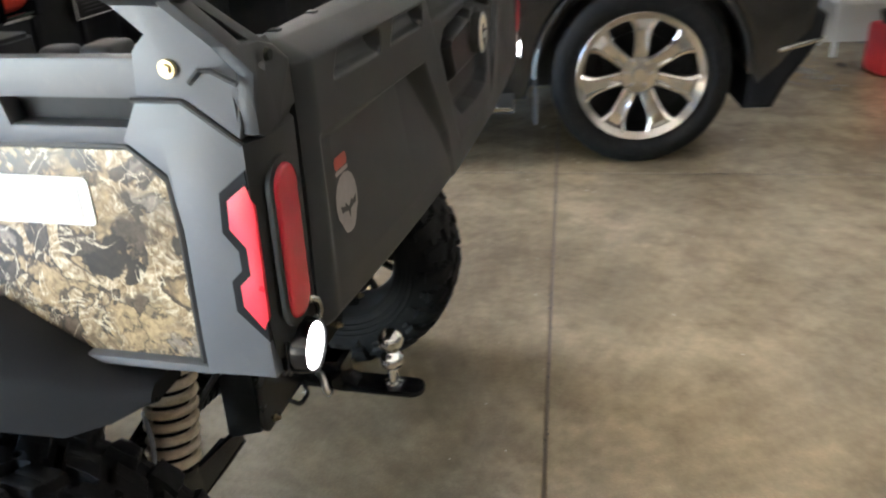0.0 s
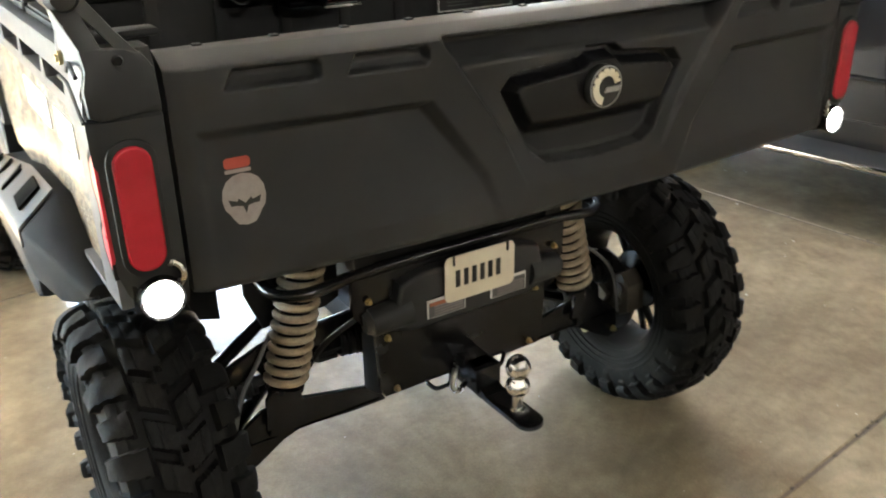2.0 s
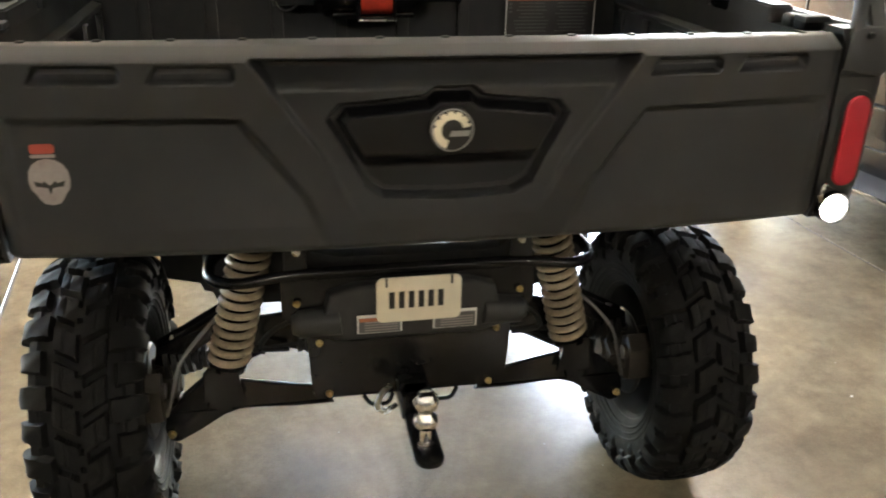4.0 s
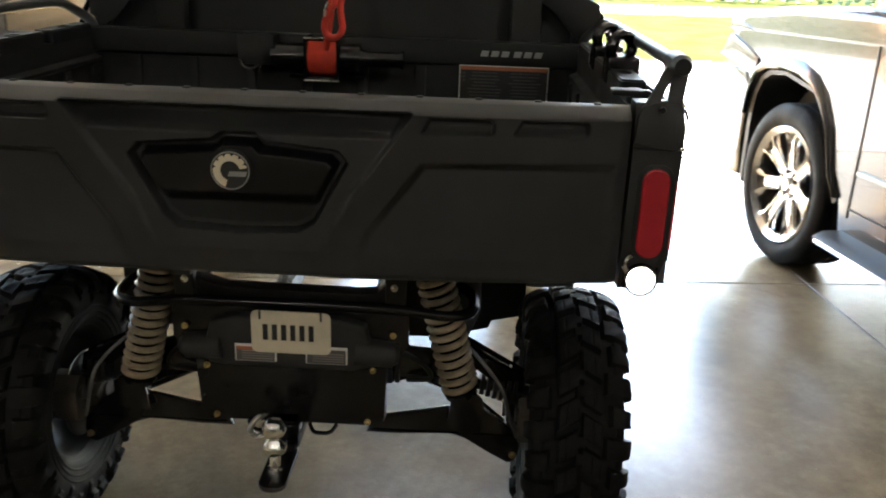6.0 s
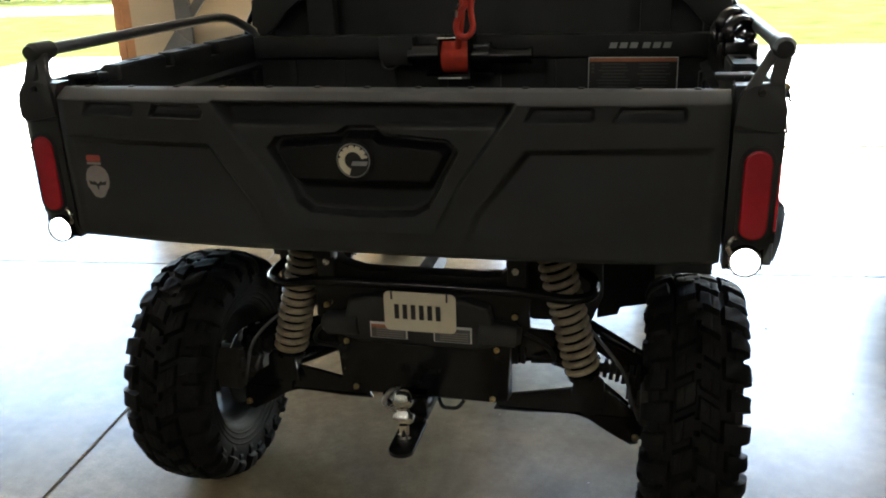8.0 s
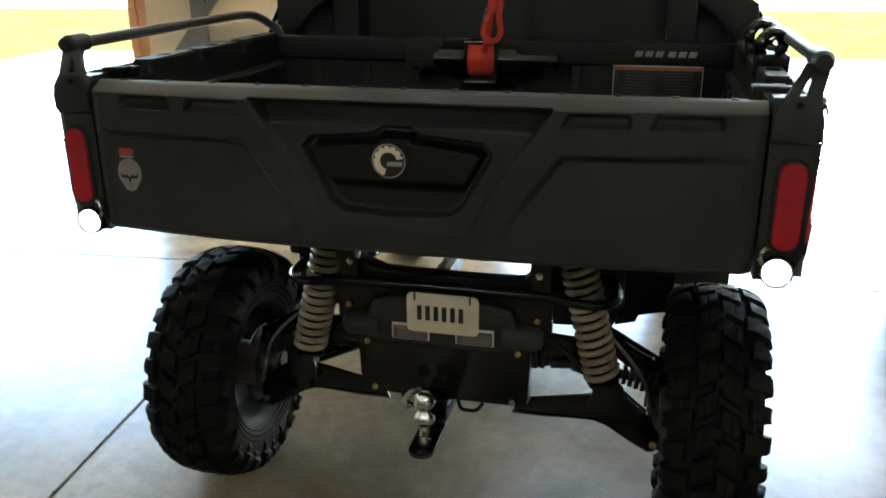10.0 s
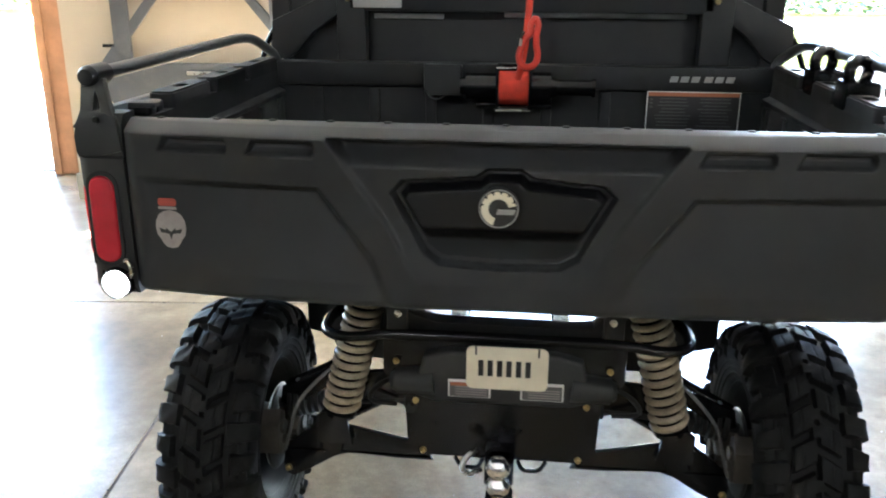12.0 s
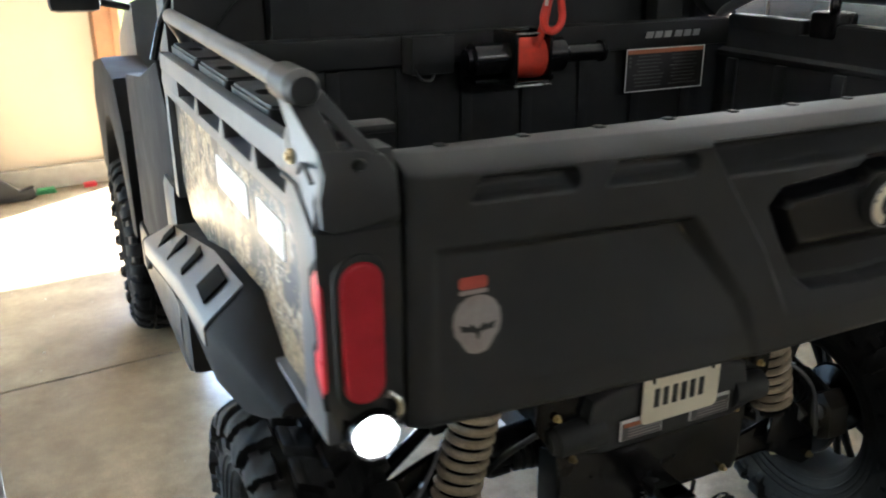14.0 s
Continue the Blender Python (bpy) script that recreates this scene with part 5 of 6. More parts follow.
def suspension(s):
    X = lambda p: (s * p[0], p[1], p[2])
    # lower arm: a plate bent out from the frame to the knuckle
    bm = fresh()
    prism(bm, [(s * x, z) for x, z in ((0.165, 0.256), (0.185, 0.300), (0.30, 0.323), (0.374, 0.338), (0.45, 0.335), (0.494, 0.305), (0.535, 0.262), (0.541, 0.225), (0.533, 0.194), (0.515, 0.188), (0.47, 0.212), (0.41, 0.250), (0.369, 0.264), (0.25, 0.256))], 1, 0.462, 0.474, 0.003)
    prism(bm, [(s * x, y) for x, y in ((0.18, 0.462), (0.18, 0.51), (0.40, 0.53), (0.52, 0.525), (0.53, 0.462))], 2, 0.262, 0.270, 0.002)
    tube(bm, [X((0.18, 0.80, 0.325)), X((0.44, 0.57, 0.285)), X((0.53, 0.52, 0.235))], 0.015, 10)
    for v in bm.verts:
        if v.co.y < 0.53 and abs(v.co.z - 0.266) < 0.02 and abs(v.co.x) > 0.40 and 0.48 < v.co.y:
            v.co.z -= (abs(v.co.x) - 0.40) * 0.45
    arm = upart("lower_arm", bm, GLOSS_BLACK, "black pressed steel lower suspension arm")
    for p in ((0.410, 0.460, 0.298), (0.527, 0.460, 0.213)):
        bm = fresh()
        bolt_head(bm, X(p), 0.0062)
        part("bolt", bm, BRASS, arm)
    # upper arm: a broad plate at the frame, forked into two bars out to the knuckle
    bm = fresh()
    prism(bm, [(s * x, z) for x, z in ((0.16, 0.375), (0.196, 0.360), (0.24, 0.372), (0.284, 0.387), (0.306, 0.373), (0.37, 0.349), (0.415, 0.372), (0.432, 0.398), (0.40, 0.440), (0.32, 0.462), (0.20, 0.470))], 1, 0.515, 0.530, 0.003)
    prism(bm, [(s * x, z) for x, z in ((0.385, 0.470), (0.43, 0.460), (0.545, 0.412), (0.552, 0.372), (0.53, 0.362), (0.490, 0.378), (0.423, 0.425), (0.385, 0.440))], 1, 0.500, 0.514, 0.003)
    tube(bm, [X((0.20, 0.66, 0.50)), X((0.36, 0.61, 0.470)), X((0.545, 0.54, 0.395))], 0.014, 10)
    upper = upart("upper_arm", bm, GLOSS_BLACK, "black steel upper suspension arm")
    bm = fresh()
    box(bm, X((0.318, 0.512, 0.378)), (0.014, 0.006, 0.014), pose(0, 0, 0, 0, 25, 0), 0.002)
    part("clip", bm, GLOSS_BLACK, upper)
    # bracket over the shock's foot
    bm = fresh()
    prism(bm, [(s * x, z) for x, z in ((0.36, 0.300), (0.372, 0.372), (0.385, 0.386), (0.432, 0.386), (0.446, 0.372), (0.452, 0.300))], 1, 0.440, 0.450, 0.003)
    upart("shock_bracket", bm, GLOSS_BLACK, "black steel bracket at the foot of the shock absorber")
    # axle and its ribbed boots
    bm = fresh()
    rod(bm, X((0.12, 0.53, 0.40)), X((0.56, 0.52, 0.36)), 0.013, 14)
    for k in range(6):
        t = k / 5
        p = Vector(X((0.44, 0.523, 0.371))).lerp(Vector(X((0.52, 0.521, 0.364))), t)
        q = p + Vector((s * 0.010, 0, -0.001))
        rod(bm, p, q, 0.026 + 0.014 * t, 18)
    for k in range(5):
        t = k / 4
        p = Vector(X((0.16, 0.528, 0.398))).lerp(Vector(X((0.23, 0.526, 0.392))), t)
        rod(bm, p, p + Vector((s * 0.010, 0, 0)), 0.042 - 0.014 * t, 18)
    upart("axle", bm, DARK_PART, "drive axle with ribbed rubber boots")
    # shock with its coil
    lo, hi = Vector(X((0.412, 0.470, 0.300))), Vector(X((0.285, 0.470, 0.820)))
    d = (hi - lo).normalized()
    bm = fresh()
    rod(bm, lo - d * 0.01, lo + d * 0.10, 0.024, 18)
    rod(bm, lo + d * 0.1, hi, 0.014, 16)
    rod(bm, lo + d * 0.072, lo + d * 0.082, 0.040, 24)
    rod(bm, hi - d * 0.03, hi - d * 0.02, 0.042, 24)
    rod(bm, lo + d * 0.08, hi - d * 0.03, 0.029, 20)
    box(bm, lo + d * 0.02, (0.055, 0.045, 0.10), pose(0, 0, 0, 0, -s * 14, 0), 0.006)
    shock = upart("shock_absorber", bm, GLOSS_BLACK, "black shock absorber with a tan coil spring")
    bm = fresh()
    up = d.orthogonal().normalized()
    sd = d.cross(up)
    turns, steps = 18.0, 432
    length = (hi - lo).length - 0.115
    coil = []
    for k in range(steps + 1):
        t = k / steps
        a = 2 * math.pi * turns * t
        coil.append(lo + d * (0.085 + length * t) + (up * math.cos(a) + sd * math.sin(a)) * 0.0385)
    tube(bm, coil, 0.0080, 8)
    part("coil_spring", bm, SPRING, shock, "tan painted coil spring")
    # brake hose and cable
    bm = fresh()
    tube(bm, rounded([X((0.40, 0.50, 0.49)), X((0.45, 0.455, 0.455)), X((0.495, 0.445, 0.40)), X((0.515, 0.445, 0.32)), X((0.533, 0.455, 0.265))], 0.06), 0.0042, 8)
    upart("brake_hose", bm, worn("grey_hose", (0.10, 0.10, 0.098), 0.5), "thin grey brake hose")
    bm = fresh()
    tube(bm, rounded([X((0.24, 0.43, 0.50)), X((0.30, 0.45, 0.46)), X((0.33, 0.48, 0.40)), X((0.26, 0.50, 0.385))], 0.05), 0.006, 8)
    upart("cable", bm, DARK_PART, "black wiring cable")


for s in (-1, 1):
    suspension(s)

# tow hitch: receiver, drawbar, ball on its stem
bm = fresh()
box(bm, (0.0, 0.36, 0.335), (0.065, 0.12, 0.06), bevel=0.005)
prism(bm, [(0.315, 0.365), (0.345, 0.365), (0.345, 0.300), (0.30, 0.296), (0.275, 0.300), (0.275, 0.312), (0.300, 0.322)], 0, -0.026, 0.026, 0.003)
hitch = upart("hitch_bar", bm, GLOSS_BLACK, "black steel drawbar with a tow ball")
bm = fresh()
prism(bm, [(x + 0.003, y + 0.222) for x, y in round_rect(0.060, 0.170, 0.028)], 2, 0.298, 0.310, 0.003)
part("hitch_plate", bm, GLOSS_BLACK, hitch)
bm = fresh()
lathe(bm, [(0.310, 0.001), (0.310, 0.018), (0.318, 0.018), (0.320, 0.012), (0.352, 0.012), (0.354, 0.018), (0.360, 0.0235), (0.370, 0.0255), (0.380, 0.0235), (0.387, 0.016), (0.391, 0.014), (0.396, 0.016), (0.402, 0.0225),
           (0.414, 0.0260), (0.426, 0.0235), (0.434, 0.017), (0.439, 0.011), (0.4395, 0.001)], 2, 32, (0.001, 0.202, 0))
part("tow_ball", bm, CHROME, hitch, "worn bright steel tow ball")
bm = fresh()
tube(bm, rounded([(-0.05, 0.35, 0.362), (-0.072, 0.325, 0.362), (-0.085, 0.315, 0.335), (-0.070, 0.312, 0.322), (-0.04, 0.33, 0.325)], 0.015), 0.006, 10)
part("hitch_pin", bm, STEEL, hitch)
for s in (-1, 1):
    bm = fresh()
    tube(bm, rounded([(s * 0.04, 0.385, 0.32), (s * 0.05, 0.372, 0.302), (s * 0.09, 0.372, 0.302), (s * 0.105, 0.385, 0.32)], 0.012), 0.005, 8)
    part("chain_loop", bm, GLOSS_BLACK, hitch)


# ---- the parked car ----
CAR = pose(2.385, -0.24, 0, 0, 0, 9.2)     # at the near rear wheel's foot; y runs to the car's front
suv = root("parked_car", CAR, "black full-size SUV with chrome wheels, parked beside the utility vehicle", "car")
WB, WIDE = 3.02, 2.02


def arch(y, z, r, n=14):
    """The cut over a wheel, from rear to front."""
    return [(y - r * math.cos(math.pi * k / n), z + r * math.sin(math.pi * k / n)) for k in range(n + 1)]


def suv_body():
    sill = 0.30
    front = [(WB - 0.46, 0.46), (WB - 0.38, 0.56), (WB - 0.32, 0.72), (WB - 0.24, 0.83), (WB - 0.15, 0.89), (WB - 0.02, 0.925), (WB + 0.15, 0.935),
             (WB + 0.31, 0.92), (WB + 0.40, 0.88), (WB + 0.45, 0.79), (WB + 0.475, 0.67), (WB + 0.475, 0.49), (WB + 0.465, 0.32)]
    low = [(-0.72, 0.58), (-0.60, 0.42), (-0.50, sill + 0.02)] + arch(0, 0.40, 0.47) + [(0.50, sill), (WB - 0.5, sill)] + front + [(WB + 0.70, 0.30), (WB + 0.82, 0.42)]
    top = [(WB + 0.86, 0.62), (WB + 0.84, 0.85), (WB + 0.79, 1.00), (WB + 0.74, 1.13), (WB + 0.62, 1.185), (WB + 0.1, 1.235), (WB - 0.45, 1.25), (0.0, 1.23), (-0.68, 1.21), (-0.76, 0.85)]
    bm = fresh()
    prism(bm, low + top, 0, 0.02, WIDE - 0.02, 0.045, 4)
    return part("body", bm, CAR_PAINT, suv, "glossy black car body")


body = suv_body()
for y, r in ((0, 0.44), (WB, 0.50)):
    for x0 in (0.25, WIDE - 0.30):
        bm = fresh()
        prism(bm, [(y - r, 0.42)] + arch(y, 0.40, r)[1:-1] + [(y + r, 0.42)], 0, x0, x0 + 0.05)
        part("arch_liner", bm, INK, suv)
# the front wheel housing: a lining that follows the arch inwards
for x0, x1 in ((0.035, 0.30), (WIDE - 0.30, WIDE - 0.035)):
    bm = fresh()
    edge = [(WB - 0.45, 0.44), (WB - 0.37, 0.57), (WB - 0.31, 0.72), (WB - 0.14, 0.88), (WB + 0.15, 0.924), (WB + 0.31, 0.909), (WB + 0.39, 0.87), (WB + 0.44, 0.79), (WB + 0.464, 0.67), (WB + 0.464, 0.31)]
    inner = [(a + (WB - a) * 0.06, b - 0.02) for a, b in edge]
    prism(bm, edge + inner[::-1], 0, x0, x1)
    part("wheel_housing", bm, INK, suv, "black lining of the front wheel arch")
bm = fresh()
box(bm, (WIDE / 2, WB / 2, 0.36), (1.5, 3.9, 0.12), bevel=0.02)
part("underbody", bm, INK, suv)
# cabin: painted pillars and roof, with dark panes set into them
bm = fresh()
LIFTED = 0.08
shell = ((1.13, 0.03, -0.76, WB - 0.30), (1.20, 0.06, -0.76, WB - 0.42), (1.74, 0.23, -0.66, WB - 1.16), (1.84, 0.31, -0.58, WB - 1.32), (1.88, 0.42, -0.46, WB - 1.50))
rings = []
for z, inset, y0, y1 in shell:
    z += LIFTED
    rings.append([bm.verts.new(p) for p in ((inset, y0, z), (WIDE - inset, y0, z), (WIDE - inset, y1, z), (inset, y1, z))])
for a, b in zip(rings, rings[1:]):
    for k in range(4):
        bm.faces.new((a[k], a[(k + 1) % 4], b[(k + 1) % 4], b[k]))
bm.faces.new(rings[0])
bm.faces.new(rings[-1])
bmesh.ops.bevel(bm, geom=list(bm.edges), offset=0.03, segments=3, affect="EDGES")
cabin = part("cabin", bm, CAR_PAINT, suv, "glossy black pillars and roof of the car")


def pane(name, corners, label=""):
    """A dark pane over four corners, 8 mm thick."""
    p = [Vector(c) + Vector((0, 0, LIFTED)) for c in corners]
    n = (p[1] - p[0]).cross(p[3] - p[0]).normalized()
    if (p[0] - Vector((WIDE / 2, 1.0, 1.2))).dot(n) < 0:
        n.negate()
    bm = fresh()
    lo, hi = [bm.verts.new(q - n * 0.002) for q in p], [bm.verts.new(q + n * 0.006) for q in p]
    for k in range(4):
        bm.faces.new((lo[k], lo[(k + 1) % 4], hi[(k + 1) % 4], hi[k]))
    bm.faces.new(lo)
    bm.faces.new(hi)
    part(name, bm, GLASS_DARK, cabin, label)


slant = lambda z: 0.06 + (z - 1.20) / 0.54 * 0.17
for outer in (0, 1):
    flip = lambda x: WIDE - x if outer else x
    for y0, y1, y2, y3 in ((-0.58, 0.36, 0.36, -0.50), (0.46, 1.42, 1.42, 0.46), (1.52, 2.36, 1.80, 1.52)):
        pane("side_window", [(flip(slant(1.23)), y0, 1.23), (flip(slant(1.23)), y1, 1.23), (flip(slant(1.70)), y2, 1.70), (flip(slant(1.70)), y3, 1.70)])
pane("rear_window", [(0.22, -0.757, 1.23), (WIDE - 0.22, -0.757, 1.23), (WIDE - 0.34, -0.668, 1.70), (0.34, -0.668, 1.70)])
pane("windscreen", [(0.16, WB - 0.46, 1.23), (WIDE - 0.16, WB - 0.46, 1.23), (WIDE - 0.32, WB - 1.105, 1.70), (0.32, WB - 1.105, 1.70)])
for x in (0.10, WIDE - 0.10):
    bm = fresh()
    box(bm, (x, -0.765, 0.92), (0.15, 0.05, 0.34), bevel=0.015)
    part("tail_light", bm, RED_LENS, suv, "red tail light of the car")
# arch lips: a round lip over the rear wheel, a swelling flare over the front one
bm = fresh()
tube(bm, [(0.02, a, b) for a, b in arch(0, 0.40, 0.468, 24)], 0.014, 8)
part("arch_lip", bm, CAR_PAINT, suv)
for x0, o in ((0.02, -1), (WIDE - 0.02, 1)):
    bm = fresh()
    rings = []
    for a, b, w in ((-0.46, 0.46, 0.02), (-0.38, 0.56, 0.04), (-0.32, 0.72, 0.055), (-0.24, 0.83, 0.062), (-0.15, 0.89, 0.065), (-0.02, 0.925, 0.068), (0.15, 0.935, 0.068), (0.31, 0.92, 0.062), (0.40, 0.88, 0.05), (0.455, 0.78, 0.03), (0.475, 0.66, 0.015)):
        out = Vector((0, a - 0.05, b - 0.45)).normalized()
        p = Vector((x0, WB + a, b))
        rings.append([bm.verts.new(p + out * w * u + Vector((o * h, 0, 0))) for u, h in ((-0.02, -0.01), (-0.02, 0.012), (0.15, 0.022), (0.45, 0.020), (0.8, 0.009), (1.05, -0.002))])
    for p, q in zip(rings, rings[1:]):
        for k in range(6):
            bm.faces.new((p[k], p[(k + 1) % 6], q[(k + 1) % 6], q[k]))
    bm.faces.new(rings[0])
    bm.faces.new(rings[-1])
    part("arch_flare", bm, CAR_PAINT, suv, "rounded black flare over the front wheel")
# door seams
for y in (0.56, 1.50, 2.45):
    bm = fresh()
    box(bm, (0.0185, y, 0.76), (0.006, 0.008, 0.72))
    part("door_seam", bm, INK, suv)
bm = fresh()
box(bm, (0.0185, 1.52, 0.44), (0.006, 1.86, 0.006))
part("door_seam", bm, INK, suv)
for y in (0.95, 1.72):
    bm = fresh()
    box(bm, (0.0, y, 0.985), (0.03, 0.16, 0.03), bevel=0.01)
    part("door_handle", bm, CHROME, suv)
# chrome lettering as plain blocks, low on the front door
for k in range(8):
    bm = fresh()
    y = 0.64 + k * 0.058
    for dy, dz, w, h in ((0, 0.011, 0.028, 0.006), (0, -0.011, 0.028, 0.006), (-0.011, 0, 0.006, 0.016), (0.011, 0, 0.006, 0.016)):
        box(bm, (0.016, y + dy, 0.70 + dz), (0.008, w, h), bevel=0.001, segs=1)
    part("lettering_block", bm, CHROME, suv, "small chrome block of lettering")
# body side moulding
bm = fresh()
box(bm, (0.012, 1.52, 0.605), (0.02, 1.80, 0.020), bevel=0.005)
part("side_moulding", bm, CAR_PAINT, suv)
# running board with its bright strip
bm = fresh()
prism(bm, [(-0.10, 0.285), (-0.105, 0.31), (-0.06, 0.335), (0.14, 0.34), (0.14, 0.27), (-0.06, 0.268)], 1, 0.56, WB - 0.54, 0.006)
board = part("running_board", bm, BLACK_PLASTIC, suv, "black running board with a bright trim strip")
bm = fresh()
box(bm, (-0.108, WB / 2, 0.300), (0.012, WB - 1.14, 0.020), bevel=0.004)
part("trim_strip", bm, CHROME, board)
# mud flaps and bumpers
for y in (0.455, ):
    bm = fresh()
    prism(bm, [(0.012, 0.19), (0.012, 0.50), (0.20, 0.50), (0.20, 0.19)], 1, y, y + 0.012, 0.004)
    part("mud_flap", bm, worn("grey_flap", (0.09, 0.095, 0.10), 0.6), suv)
bm = fresh()
prism(bm, [(-0.765, 0.54), (-0.775, 0.64), (-0.72, 0.68), (-0.54, 0.66), (-0.48, 0.55), (-0.46, 0.235), (-0.585, 0.235), (-0.64, 0.35)], 0, 0.03, WIDE - 0.03, 0.03, 3)
part("rear_bumper", bm, MATTE_BLACK, suv, "black rear bumper")
bm = fresh()
tube(bm, [(0.018, -0.58, 0.497), (0.016, -0.69, 0.525), (0.05, -0.765, 0.54), (0.40, -0.785, 0.54)], 0.013, 8)
part("bumper_trim", bm, CHROME, suv)
HEADLIGHT = worn("dark_headlight", (0.12, 0.115, 0.115), 0.15, 0.0)
for x0, x1 in ((0.008, 0.34), (WIDE - 0.34, WIDE - 0.008)):
    for name, pts in (("headlight", [(0.42, 0.885), (0.41, 0.955), (0.56, 1.005), (0.745, 1.05), (0.845, 0.93), (0.62, 0.905)]),
                      ("daytime_strip", [(0.50, 1.085), (0.66, 1.12), (0.757, 1.125), (0.777, 1.075), (0.64, 1.075)]),
                      ("fog_lamp", [(0.47, 0.80), (0.52, 0.87), (0.66, 0.88), (0.62, 0.80)])):
        bm = fresh()
        prism(bm, [(WB + a, b) for a, b in pts], 0, x0, x1, 0.006)
        part(name, bm, HEADLIGHT, suv, "dark clear-lensed front lamp")


def suv_wheel(y, R=0.395, x=0.14, outer=-1):
    w = part("wheel", chrome_rim(outer), WHEEL_SILVER, suv, "seven-spoke bright silver wheel", True, pose(x, y, R))
    bm = fresh()
    h = 0.135
    prof = [(-h * 0.85, 0.285), (-h, 0.31), (-h * 1.02, 0.345), (-h * 0.92, R - 0.012), (-h * 0.8, R)]
    for g in (-0.07, -0.025, 0.025, 0.07):
        prof += [(g - 0.006, R), (g - 0.004, R - 0.008), (g + 0.004, R - 0.008), (g + 0.006, R)]
    prof += [(h * 0.8, R), (h * 0.92, R - 0.012), (h * 1.02, 0.345), (h, 0.31), (h * 0.85, 0.285)]
    lathe(bm, prof, 0, 64)
    part("tyre", bm, RUBBER, w, "low-profile road tyre")
    bm = fresh()
    lathe(bm, [(0.03, 0.001), (0.03, 0.17), (0.05, 0.17), (0.05, 0.001)], 0, 40)
    lathe(bm, [(0.06, 0.001), (0.06, 0.27), (0.07, 0.27), (0.07, 0.001)], 0, 40)
    part("brake_disc", bm, DARK_PART, w)
    for k in range(7):
        part("spoke", spoke_mesh(outer, k), WHEEL_SILVER, w)
    for k in range(6):
        a = 2 * math.pi * k / 6
        bm = fresh()
        p = Vector((outer * 0.07, 0.060 * math.cos(a), 0.062 * math.sin(a)))
        rod(bm, p, p + Vector((outer * 0.026, 0, 0)), 0.013, 8, 0.011)
        part("lug_nut", bm, CHROME, w)


def spoke_mesh(o, k):
    bm = fresh()
    a = 2 * math.pi * k / 7 + math.pi / 2 + 0.02
    # widens to the rim, with a chamfered face
    d, t = Vector((0, math.cos(a), math.sin(a))), Vector((0, -math.sin(a), math.cos(a)))
    ax = Vector((o, 0, 0))
    rings = []
    # two ridges with a sunk middle between them
    for r, w, top, sink in ((0.084, 0.036, 0.086, 0.001), (0.105, 0.037, 0.090, 0.004), (0.15, 0.039, 0.098, 0.008), (0.19, 0.043, 0.106, 0.012), (0.215, 0.050, 0.111, 0.015), (0.236, 0.064, 0.116, 0.026), (0.252, 0.080, 0.119, 0.030), (0.256, 0.084, 0.119, 0.008), (0.268, 0.096, 0.121, 0.002)):
        c = d * r
        section = ((-1, -0.05), (-1, -0.014), (-0.84, -0.003), (-0.62, 0), (-0.46, -sink), (0.46, -sink), (0.62, 0), (0.84, -0.003), (1, -0.014), (1, -0.05))
        rings.append([bm.verts.new(c + t * w * u + ax * (top + e)) for u, e in section])
    for p, q in zip(rings, rings[1:]):
        for i in range(10):
            bm.faces.new((p[i], p[(i + 1) % 10], q[(i + 1) % 10], q[i]))
    bm.faces.new(rings[0])
    bm.faces.new(rings[-1])
    return bm


def chrome_rim(o):
    bm = fresh()
    lathe(bm, [(o * 0.112, 0.252), (o * 0.125, 0.270), (o * 0.134, 0.283), (o * 0.125, 0.291), (o * 0.10, 0.290), (-o * 0.10, 0.290), (-o * 0.10, 0.255), (o * 0.06, 0.250), (o * 0.112, 0.252)], 0, 64)
    lathe(bm, [(o * 0.10, 0.001), (o * 0.10, 0.030), (o * 0.094, 0.034), (o * 0.074, 0.038), (o * 0.072, 0.080), (o * 0.084, 0.088), (o * 0.07, 0.094), (o * 0.04, 0.09), (o * 0.04, 0.001)], 0, 42)
    return bm


for y in (0, WB):
    suv_wheel(y)
    suv_wheel(y, x=WIDE - 0.14, outer=1)

# ---- things beyond the car ----
can = root("fuel_can", pose(4.20, -1.74, 0, 0, 0, 20), "red plastic fuel can on the floor beyond the car", "fuel can")
bm = fresh()
box(bm, (0, 0, 0.15), (0.24, 0.34, 0.30), bevel=0.04, segs=3)
part("can_body", bm, RED_PLASTIC, can)
bm = fresh()
tube(bm, rounded([(0, -0.10, 0.29), (0, -0.08, 0.36), (0, 0.08, 0.36), (0, 0.10, 0.29)], 0.04), 0.016, 8)
part("can_handle", bm, RED_PLASTIC, can)
bm = fresh()
rod(bm, (0, 0.12, 0.30), (0, 0.15, 0.38), 0.025, 14)
part("spout", bm, INK, can)
rack = root("storage_shelf", ROOM @ pose(4.62, -2.35, 0), "pale metal shelf with dark boxes against the wall", "shelf")
for k, z in enumerate((0.35, 0.85, 1.35)):
    bm = fresh()
    box(bm, (0, 0, z), (0.40, 1.0, 0.03), bevel=0.005)
    part("shelf_board", bm, PALE_WALL, rack)
for x in (-0.19, 0.19):
    for y in (-0.48, 0.48):
        bm = fresh()
        box(bm, (x, y, 0.75), (0.03, 0.03, 1.5), bevel=0.004)
        part("post", bm, PALE_WALL, rack)
